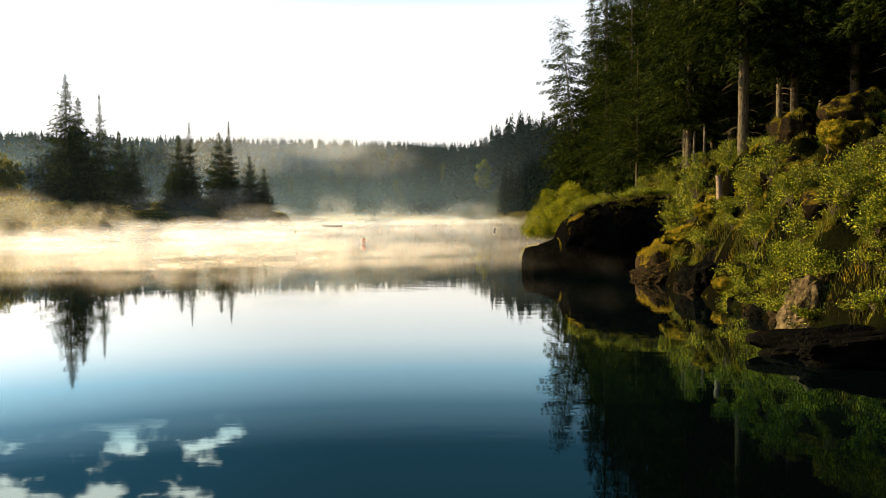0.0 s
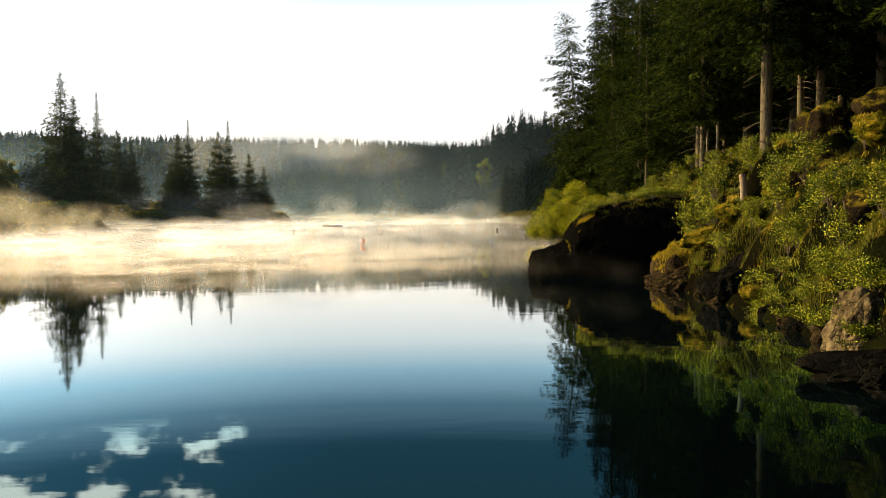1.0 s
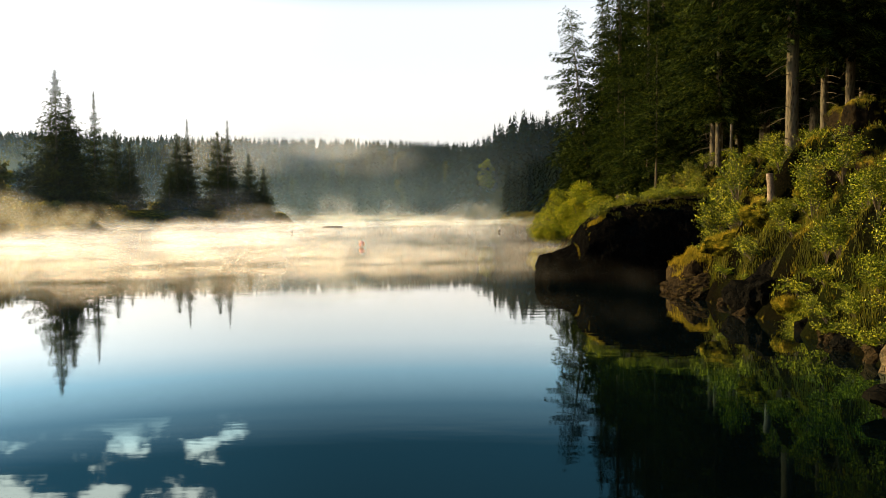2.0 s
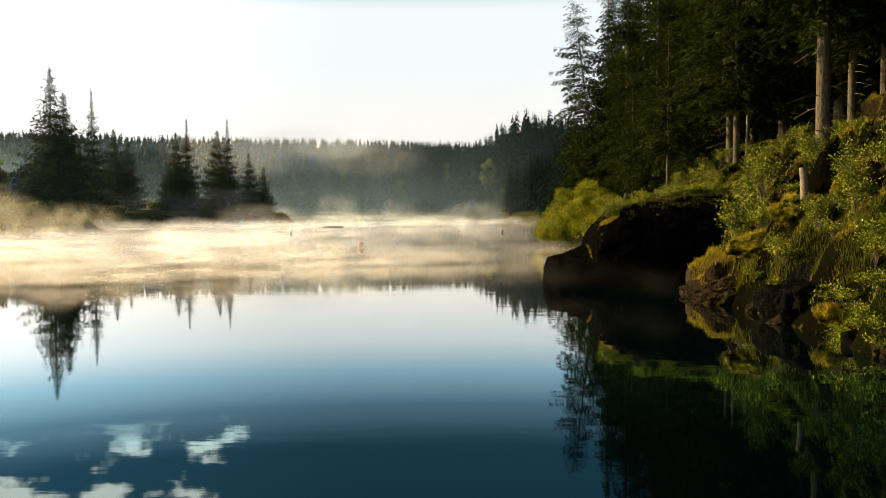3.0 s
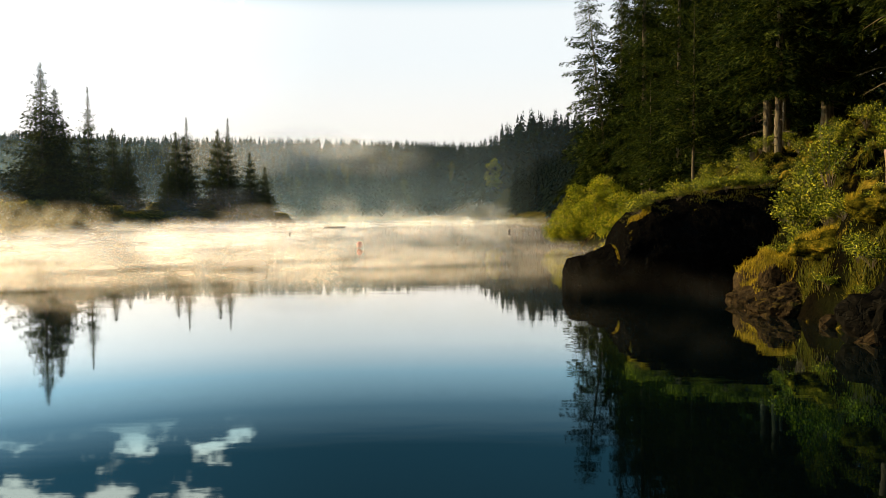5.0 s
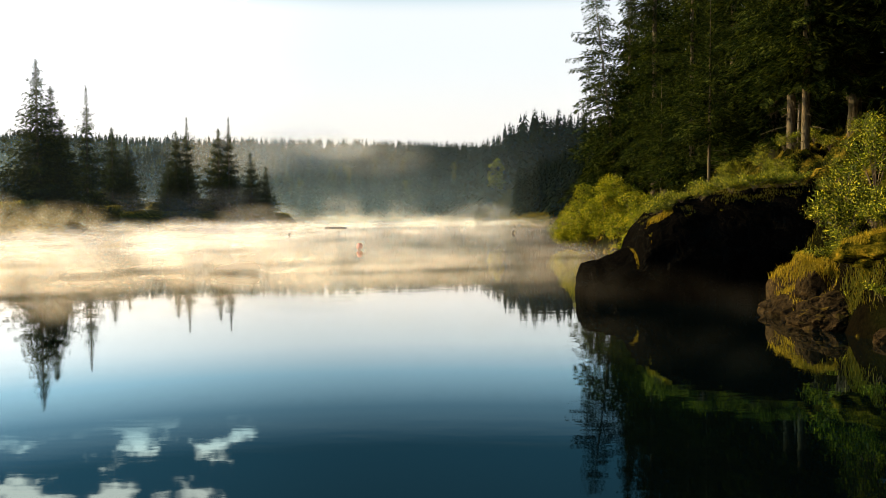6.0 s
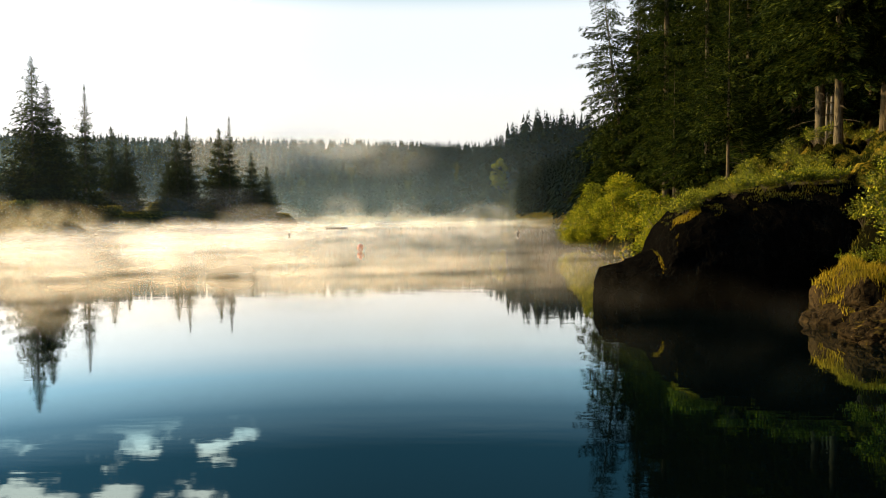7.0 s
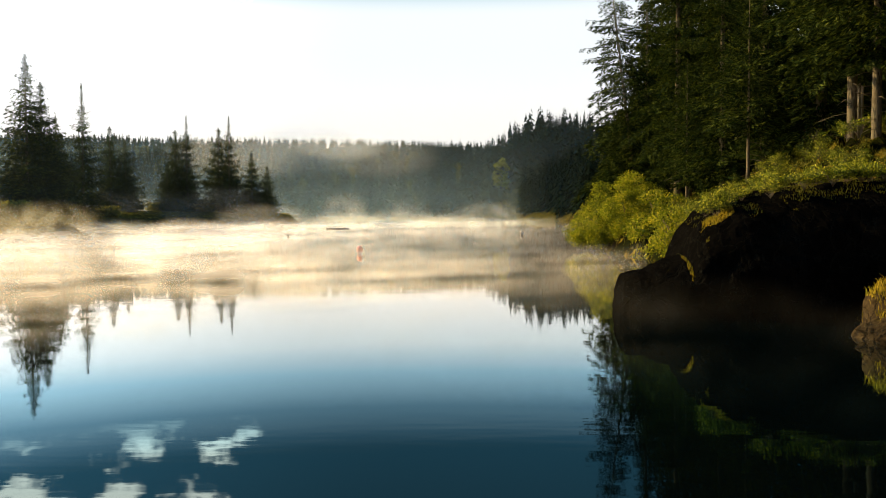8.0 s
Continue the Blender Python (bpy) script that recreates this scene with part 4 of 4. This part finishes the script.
# ---- stump and birches ----
def stump():
    root = new("stump")
    body = tubes("trunk", [([(0, 0, -0.4), (0, 0, 0.0), (0, 0, 0.12), (0.01, 0, 0.5), (0.0, 0.01, 0.86), (0.0, 0.01, 0.88)], [0.2, 0.14, 0.11, 0.1, 0.097, 0.09], 14)], CUT_WOOD)
    under(root, body)
    root.matrix_world = pose(9.12, 27.9, 2.78, 0, -4, 0)
    tagged(root, "pale sawn-off tree stump on the mossy bank", "stump")


stump()
ob = thing("stump", (tubes("trunk", [([(0, 0, -0.2), (0, 0, 0.2), (0.02, 0, 0.5)], [0.11, 0.09, 0.08], 10)], CUT_WOOD),), pose(10.9, 22.6, height_at(10.9, 22.6), 0, -20, 0), "short pale broken stump among shrubs", "stump")
for x, y, h, r in ((13.7, 46.5, 11, 0.07), (15.2, 49.5, 12, 0.09), (16.0, 55.0, 12, 0.08)):
    tr = tubes("trunk", [([(0, 0, -0.2), (0.1, 0, h * 0.4), (-0.1, 0.1, h * 0.7), (0, 0.2, h)], [r, r * 0.8, r * 0.5, 0.01], 8)], BIRCH_BARK)
    st, fo = dome_parts(int(h * 10 + x), 1.3, h * 0.5, 2500, 0.1, LEAF)
    st.location.z = fo.location.z = h * 0.5
    thing("birch_tree", (tr, st, fo), pose(x, y, height_at(x, y)), "slender pale-stemmed birch between the spruces", "tree", "birches on the bank")


# ---- grass along the shore and over the bank ----
def blades(name, base, tall, label, g, material=GRASS):
    """Grass: bent, tapering blades at the base points, as one object."""
    k = len(base)
    ln = tall * g.uniform(0.4, 1.25, k)
    a = g.uniform(0, 6.283, k)
    lean = ln * g.uniform(0.15, 0.8, k)
    side = np.stack([np.cos(a + 1.57), np.sin(a + 1.57), a * 0], 1) * (0.004 + 0.010 * tall)
    mid = base + np.stack([np.cos(a) * lean * 0.35, np.sin(a) * lean * 0.35, ln * 0.6], 1)
    tip = base + np.stack([np.cos(a) * lean, np.sin(a) * lean, ln * 0.85], 1)
    # the two halves of a blade are one island of six corners
    V = np.stack([base - side, base + side, mid + side * 0.8, mid - side * 0.8, tip + side * 0.1, tip - side * 0.1], 1).reshape(-1, 3)
    o = np.arange(k)[:, None] * 6
    F = np.concatenate([o + np.array([0, 1, 2, 3]), o + np.array([3, 2, 4, 5])])
    me = bpy.data.meshes.new(name)
    me.vertices.add(len(V))
    me.vertices.foreach_set("co", V.astype(np.float32).ravel())
    me.loops.add(F.size)
    me.loops.foreach_set("vertex_index", F.astype(np.int32).ravel())
    me.polygons.add(len(F))
    me.polygons.foreach_set("loop_start", np.arange(0, F.size, 4, dtype=np.int32))
    me.materials.append(material)
    me.update(calc_edges=True)
    me.validate()
    return tagged(new(name, me), label, "grass", kind="stuff")


def gentle(x, y, most=1.3):
    """Where the ground is not too steep along the lake for turf."""
    return np.abs(ground_height(x, y + 0.12) - ground_height(x, y - 0.12)) / 0.24 < most


def grass(name, n, xs, ys, tall, label, pick):
    g = np.random.default_rng(hash_seed(name))
    x, y = g.uniform(*xs, n), g.uniform(*ys, n)
    keep = pick(x, y) & gentle(x, y)
    x, y = x[keep], y[keep]
    return blades(name, np.stack([x, y, ground_height(x, y) - 0.03], 1), tall, label, g)


def tufts(name, n, xs, ys, tall, label, material, seed):
    """Dense low tufts in patches on the bank."""
    g = np.random.default_rng(hash_seed(name))
    x, y = g.uniform(*xs, n), g.uniform(*ys, n)
    d = x - np.interp(y, SHORE_Y, SHORE_X)
    keep = (d > 0.1) & (lump(x, y, 2.4, seed) + 0.6 * lump(x, y, 6.0, seed) > 0.42) & gentle(x, y)
    x, y = x[keep], y[keep]
    return blades(name, np.stack([x, y, ground_height(x, y) - 0.03], 1), tall, label, g, material)


def hash_seed(s):
    return sum(ord(c) * (i + 1) for i, c in enumerate(s))


def tufted(x, y):
    d = x - np.interp(y, SHORE_Y, SHORE_X)
    return (d > 0.15) & (lump(x, y, 1.3, 7.0) + lump(x, y, 4.1, 2.0) > np.where(d < 1.8, 0.2, 0.35))


grass("bank_grass", 60000, (6.4, 15.0), (13, 46), 0.18, "golden green grass tufts on the lake bank", tufted)
grass("shore_grass", 55000, (5.8, 9.6), (12.5, 33), 0.26, "long grass hanging over the water's edge", lambda x, y: (x - np.interp(y, SHORE_Y, SHORE_X) > 0.0) & (x - np.interp(y, SHORE_Y, SHORE_X) < 1.3) & (lump(x, y, 2.1, 3.0) > 0.05) & (np.hypot(x - 7.55, y - 17.1) > 1.0))
tufts("golden_tufts", 90000, (7.2, 13.0), (13, 33), 0.12, "golden moss and short dry grass on the bank", GOLD_GRASS, 3.0)
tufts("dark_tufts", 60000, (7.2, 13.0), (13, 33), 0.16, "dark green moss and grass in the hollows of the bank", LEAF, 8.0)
grass("slope_grass", 30000, (8.0, 20.0), (44, 84), 0.35, "sunlit grass under the spruces", lambda x, y: tufted(x, y))
grass("point_grass", 6000, (-90, -43), (100, 122), 0.6, "rough grass on the low point", lambda x, y: ground_height(x, y) > 0.25)
grass("spit_grass", 5000, (-110, -38), (180, 250), 0.8, "rough grass on the spit", lambda x, y: ground_height(x, y) > 0.25)
grass("far_grass", 12000, (-20, 60), (320, 360), 1.0, "pale reeds along the far shore", lambda x, y: (ground_height(x, y) > 0.1) & (ground_height(x, y) < 2.5))

g2 = np.random.default_rng(9)


def drape(name, target, xs, ys, n, tall, label, material, ok=lambda x, y: True, steep=0.35):
    """Grass growing on the upper faces of a rock."""
    me = target.data
    m = target.matrix_world
    tree_ = BVHTree.FromPolygons([m @ v.co for v in me.vertices], [tuple(p.vertices) for p in me.polygons])
    pts = []
    for _ in range(n):
        x, y = g2.uniform(*xs), g2.uniform(*ys)
        if not ok(x, y):
            continue
        place, normal, _, _ = tree_.ray_cast(Vector((x, y, 30)), Vector((0, 0, -1)))
        if place and abs(normal.z) > steep and place.z > 0.15:
            pts.append((x, y, place.z - 0.02))
    if pts:
        blades(name, np.array(pts), tall, label, g2, material)


bpy.context.view_layer.update()
patchy = lambda s: (lambda x, y: float(lump(np.array([x]), np.array([y]), 2.6, s)[0]) > 0.0)
drape("headland_grass", bpy.data.objects["headland_rock"], (4.9, 10.5), (35.2, 39.0), 9000, 0.10, "golden grass on the back of the dark rock", GRASS, patchy(1.0), 0.85)
drape("headland_moss", bpy.data.objects["headland_rock"], (4.9, 6.0), (34.6, 36.4), 5000, 0.09, "golden moss and grass on the shoulder of the dark rock", GOLD_GRASS, patchy(4.0), 0.6)
drape("rock_grass", bpy.data.objects["shore_rock"], (7.1, 9.7), (30.2, 33.5), 9000, 0.20, "golden grass tuft on the brown shore rock", GOLD_GRASS, lambda x, y: x > 7.5, 0.3)
for ob in list(bpy.data.objects):
    if ob.name.startswith(("mossy_rock", "bank_rock", "moss_cushion")) and ob.location.y < 36:
        x, y, w = ob.location.x, ob.location.y, max(ob.dimensions[:2]) / 2
        drape("moss_grass", ob, (x - w, x + w), (y - w, y + w), 4200, 0.13, "short grass and moss on a rock of the bank", GOLD_GRASS if ob.name.startswith("moss_c") else GRASS, patchy(x), 0.3)

low = dome_parts(41, 1.8, 1.5, 3000, 0.35, BIRCH)
low_first = thing("low_bush", low, pose(-56.0, 108.0, height_at(-56, 108) - 0.1), "low bush on the grassy point", "bush", "bushes on the point")
for x, y, s in ((-53.5, 107, 1.2), (-49.0, 108, 1.3), (-50.5, 105.5, 1.3), (-46.8, 109, 1.1), (-45.6, 111.5, 0.9), (-55, 104.5, 1.3), (-66, 100.8, 0.9), (-62.5, 101.6, 1.0), (-59.5, 102.0, 0.9), (-57, 102.8, 0.9), (-54, 103.6, 0.8), (-51.5, 104.2, 0.9), (-48.8, 105.6, 0.8), (-46.8, 107.0, 0.7), (-45.2, 109, 0.6), (-62, 106, 1.2), (-66, 104, 1.3), (-72, 108, 1.2), (-60, 215, 1.6), (-47.5, 243, 1.3), (-53, 242, 1.4), (-64, 238, 1.6), (-75, 226, 1.6), (-85, 222, 1.8), (-70, 184, 1.4), (-56, 196, 1.5)):
    ob = copy_thing(low_first, pose(x, y, height_at(x, y) - 0.1, 0, 0, x * 37))
    ob.scale = (s, s, s * 0.9)


# ---- far woods ----
def far_woods(name, spots, sprays, label, seed, slim_lo=0.17, slim_hi=0.26, inner=0.1, broad=1.0):
    """Many conifers as one mesh: each a tapering cloud of drooping boughs round a leader."""
    g = np.random.default_rng(seed)
    S = np.repeat(np.array(spots), sprays, axis=0)
    k = len(S)
    x, y, h = S[:, 0], S[:, 1], S[:, 2]
    z0 = ground_height(x, y) - 0.5
    slim = np.repeat(g.uniform(slim_lo, slim_hi, len(spots)), sprays)
    f = g.uniform(0, 1, k) ** 0.85
    r = h * slim * (1 - f) ** 0.9 * g.uniform(0.5, 1.15, k) + 0.08
    a = g.uniform(0, 6.283, k)
    c, s = np.cos(a), np.sin(a)
    z = z0 + h * (0.04 + 0.94 * f)
    w = (0.24 * r + 0.10) * broad
    root = np.stack([x + c * r * inner, y + s * r * inner, z + (0.30 - 0.5 * inner) * r + 0.012 * h], 1)
    tip = np.stack([x + c * r, y + s * r, z - 0.25 * r], 1)
    mid = root * 0.45 + tip * 0.55
    side = np.stack([-s * w, c * w, -0.2 * w], 1)
    boughs = np.stack([root, mid + side, tip, mid - side * np.array([1, 1, -1])], 1)
    ob = quads_object(name, boughs, SPRUCE_FAR)
    return tagged(ob, label, "forest", kind="stuff")


g = np.random.default_rng(77)


def spots(n, xs, ys, hs, ok):
    out = []
    while len(out) < n:
        x, y = g.uniform(*xs), g.uniform(*ys)
        if ok(x, y):
            out.append((x, y, g.uniform(*hs)))
    return out


dry = lambda x, y: height_at(x, y) > 0.9
far_woods("hillside_forest", spots(800, (2, 120), (349, 450), (12, 26), dry), 110, "dark spruce forest on the hillside by the far shore", 1, 0.22, 0.32)
far_woods("shore_forest", spots(1300, (-250, 20), (352, 540), (8, 15), dry), 70, "dim spruce forest across the misty lake", 2, 0.22, 0.34)
far_woods("ridge_forest", spots(2600, (-400, 160), (535, 650), (5, 9.5), dry), 44, "hazy forested ridge behind the lake", 3, 0.30, 0.42, 0.0, 1.4)
far_woods("bank_forest", spots(150, (48, 120), (140, 330), (20, 27), dry), 240, "dark spruce forest on the bank further along", 4, 0.17, 0.24, 0.5, 0.5)

far_woods("lakeside_forest", spots(230, (24, 70), (240, 346), (15, 24), dry), 240, "dark spruces down to the far water's edge", 6, 0.17, 0.24, 0.5, 0.5)
# never in view: keeps the bright horizon behind from lighting the scene
far_woods("rear_forest", spots(420, (-220, 120), (-150, -40), (18, 26), dry), 50, "unseen dark spruce forest added on the shore behind to block sky light", 5)


# ---- floats on the lake ----
def buoy(x, y, r, material, label):
    bm = bmesh.new()
    bmesh.ops.create_uvsphere(bm, u_segments=20, v_segments=14, radius=r)
    for v in bm.verts:
        v.co.z *= 1.25
        if v.co.z < -r * 0.6:
            v.co.x *= 0.8
            v.co.y *= 0.8
    me = bpy.data.meshes.new("float")
    bm.to_mesh(me)
    bm.free()
    me.materials.append(material)
    me.shade_smooth()
    body = new("float", me)
    ring = tubes("mooring_eye", [([(0.05 * math.cos(a), 0, 0.05 * math.sin(a)) for a in np.linspace(0, 6.28, 12)], [0.012] * 12, 6)], GREY)
    ring.location.z = r * 1.28
    thing("buoy", (body, ring), pose(x, y, r * 1.15, 6, 4, 0), label, "buoy")


buoy(-6.35, 67.9, 0.195, RED, "red mooring buoy floating on the lake")
buoy(6.74, 110.8, 0.18, GREY, "small grey buoy floating on the lake")
buoy(-19.2, 110.0, 0.14, GREY, "small grey buoy floating on the lake")


def raft():
    root = new("swimming_raft")
    many = []
    for k in range(7):
        ob = tubes("plank", [([(-1.9, -0.9 + k * 0.3, 0.22), (1.9, -0.9 + k * 0.3, 0.22)], [0.15, 0.15], 4)], WOOD_DARK, False)
        ob.scale.z = 0.4
        ob.location.z = 0.02
        under(root, ob)
    for y in (-0.6, 0.6):
        under(root, tubes("float", [([(-1.8, y, 0.0), (1.8, y, 0.0)], [0.12, 0.12], 10)], GREY))
    root.matrix_world = pose(-20.5, 158.0, 0.02, 0, 0, 4)
    tagged(root, "low dark wooden swimming raft afloat in mist", "raft")


raft()


# ---- morning mist over the water ----
def mist(name, start, end, top, mat, bow, label):
    """A bank of vapour standing on the water from start to end, gently bent in plan."""
    a, b = Vector(start), Vector(end)
    n, along = 48, b - a
    side = Vector((-along.y, along.x)).normalized()
    V, F = [], []
    for i in range(n + 1):
        p = along * (i / n) + side * bow * (math.sin(5.3 * i / n + a.y) + 0.4 * math.sin(17 * i / n + a.x))
        V += [(p.x, p.y, 0.02), (p.x, p.y, top)]
        if i:
            k = 2 * i
            F.append((k - 2, k, k + 1, k - 1))
    ob = mesh_object(name, V, F, mat)
    ob.location = (a.x, a.y, 0)
    return tagged(ob, label, "mist", "mist banks over the lake", "stuff")


LOW = "thin low morning mist drifting over the lake"


def curtain_material(name, top, thick, scale, seed, length, far_end, tint):
    """One thin slice of the vapour that creeps over the water: billows with a soft foot and a torn upper edge."""
    m = Nodes(name)
    co = m.coords("Object")
    sep = m.add("ShaderNodeSeparateXYZ")
    m.link(co, sep.inputs[0])
    mp = m.add("ShaderNodeMapping")
    mp.inputs["Location"].default_value = (seed * 13.7, seed * 5.1, seed * 3.3)
    mp.inputs["Scale"].default_value = (0.8, 0.8, 1.25)
    mp.inputs["Rotation"].default_value = (0.0, 0.35, 0.0)
    m.link(co, mp.inputs[0])
    n = m.noise(scale, 2.6, mp.outputs[0], 0.5)
    broad = m.noise(scale * 0.16, 2, mp.outputs[0])
    height = m.math("MULTIPLY", m.between(m.math("ADD", m.math("MULTIPLY", n, 0.6), m.math("MULTIPLY", broad, 0.4)), 0.34, 0.66, 0.25, 1.0), top)
    rel = m.math("DIVIDE", sep.outputs["Z"], height)
    fall = m.math("MULTIPLY", m.between(rel, 0.05, 1.0, 1.0, 0.0), m.between(rel, -0.02, 0.22))
    body = m.math("MULTIPLY", fall, m.between(n, 0.35, 0.63, 0.10, 1.0))
    body = m.math("MULTIPLY", body, m.between(broad, 0.39, 0.60, 0.15, 1.0))
    ends = m.math("MULTIPLY", m.between(sep.outputs["X"], 0.0, length * 0.10), m.between(sep.outputs["X"], length * 0.15, length * 0.6, 1.2, 1.0))
    ends = m.math("MULTIPLY", ends, m.between(sep.outputs["X"], length * 0.50, length, 1.0, far_end))
    alpha = m.math("MULTIPLY", m.math("MULTIPLY", body, ends), thick)
    both = m.add("ShaderNodeMixShader", Fac=0.72)
    m.link(m.add("ShaderNodeBsdfDiffuse", Color=tint).outputs[0], both.inputs[1])
    m.link(m.add("ShaderNodeBsdfTranslucent", Color=tint).outputs[0], both.inputs[2])
    mx = m.add("ShaderNodeMixShader")
    m.link(alpha, mx.inputs[0])
    m.link(m.add("ShaderNodeBsdfTransparent").outputs[0], mx.inputs[1])
    m.link(both.outputs[0], mx.inputs[2])
    m.link(mx.outputs[0], m.out.inputs[0])
    return m.mat


for k in range(22):
    d = 35.0 * 1.072 ** k
    start, end = (-0.60 * d - 5, 0.83 * d), (min(0.14 * d + 1.0, float(np.interp(1.13 * d, SHORE_Y, SHORE_X)) - 1.0), 1.13 * d)
    top = 0.70 + 0.012 * d
    thick = float(np.interp(d, [35, 40, 47, 57, 70, 100, 160], [0.12, 0.42, 0.40, 0.18, 0.34, 0.36, 0.36]))
    # warm tint for near curtains, cooler for far: sunlight's colour put into the vapour
    mat = curtain_material("mist_curtain_%d" % k, top, thick, 20.0 / d, k + 1.0, end[0] - start[0], float(np.interp(d, [40, 75], [0.0, 0.75])), (0.98, 0.90, 0.82, 1) if d < 50 else (0.95, 0.91, 0.93, 1))
    mist("mist_curtain", start, end, top, mat, 0.02 * d, LOW)
FAR = "bright sunlit mist along the far water"
HAZE = "blue-grey tinted sheet painting haze before the forested ridge"
for k, (start, end, top, thick, scale, floor, tail, name, label) in enumerate((
        ((-90, 160), (34, 225), 3.2, 0.30, 0.16, 0, 0.2, "mist_bank", FAR),
        ((-60, 255), (40, 318), 4.5, 0.22, 0.12, 0.02, 0.2, "mist_bank", FAR),
        ((-150, 255), (40, 335), 13.0, 0.20, 0.07, 0.0, 0.2, "mist_bank", "sunlit mist rising in wisps at the far shore"),
        ((-125, 88), (-6, 97), 34.0, 0.012, 0.05, 0.005, 0.35, "point_haze", "thin tinted sheet painting haze before the wooded point"),
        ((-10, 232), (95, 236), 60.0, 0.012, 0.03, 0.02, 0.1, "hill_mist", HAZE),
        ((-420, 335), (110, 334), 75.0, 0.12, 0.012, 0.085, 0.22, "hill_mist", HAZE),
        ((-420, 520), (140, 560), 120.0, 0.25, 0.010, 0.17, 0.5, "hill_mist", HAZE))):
    # sheets over 30 m high paint distance haze by a dull blue-grey tint
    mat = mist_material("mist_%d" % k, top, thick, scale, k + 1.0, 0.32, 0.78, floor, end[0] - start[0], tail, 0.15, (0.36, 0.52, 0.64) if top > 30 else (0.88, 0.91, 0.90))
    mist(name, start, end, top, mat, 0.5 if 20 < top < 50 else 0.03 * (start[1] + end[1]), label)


# soft puffs rising here and there
for k, (x, y, z, rx, rz, thick, scale) in enumerate((
        (-62, 344, 27.0, 36, 11.0, 0.24, 0.04), (-46, 342, 28.5, 22, 6.0, 0.18, 0.06), (-84, 341, 26.0, 30, 12.0, 0.14, 0.05), (-30, 340, 24.0, 26, 9.0, 0.10, 0.06),
        (2.2, 33.2, 0.2, 3.6, 1.3, 0.012, 0.8), (4.3, 31.6, 0.15, 2.6, 1.2, 0.009, 0.9), (-0.5, 36.0, 0.2, 4.5, 1.2, 0.04, 0.6), (5.6, 29.0, 0.1, 1.6, 1.0, 0.012, 1.0),
        (-62, 96, 2.0, 8.0, 5.0, 0.11, 0.30), (-47, 92, 1.6, 7.0, 4.2, 0.20, 0.35), (-40, 98, 1.0, 6.0, 3.2, 0.18, 0.4), (-70, 198, 3.0, 18.0, 6.0, 0.10, 0.14), (-52, 200, 2.5, 14.0, 7.0, 0.10, 0.14),
        (-44, 100, 1.2, 5.0, 2.6, 0.14, 0.45), (-54, 97, 2.0, 5.0, 3.6, 0.08, 0.4),
        (-39, 180, 2.0, 10.0, 3.0, 0.12, 0.2), (-33, 260, 3.0, 8.0, 7.0, 0.15, 0.16), (-16, 270, 2.0, 9.0, 6.0, 0.14, 0.16), (8, 300, 2.0, 16.0, 5.0, 0.2, 0.14))):
    V = [(rx * math.cos(a), 0, max(rz * math.sin(a), 0.03 - z)) for a in np.linspace(0, 6.283, 33)[:-1]]
    # puffs nearer than 110 m get a golden tint, painting the low sun
    ob = mesh_object("mist_plume", V, [tuple(range(len(V)))], plume_material("plume_%d" % k, rx, rz, thick, scale, k + 1.0, (1.0, 0.93, 0.74) if y < 110 else (0.97, 0.96, 0.93), z))
    ob.matrix_world = pose(x, y, z, 0, 0, (k * 37) % 40 - 20 + (45 if x < -30 and y < 110 else 0))
    tagged(ob, "soft sunlit puff of morning mist", "mist", "mist banks over the lake", "stuff")
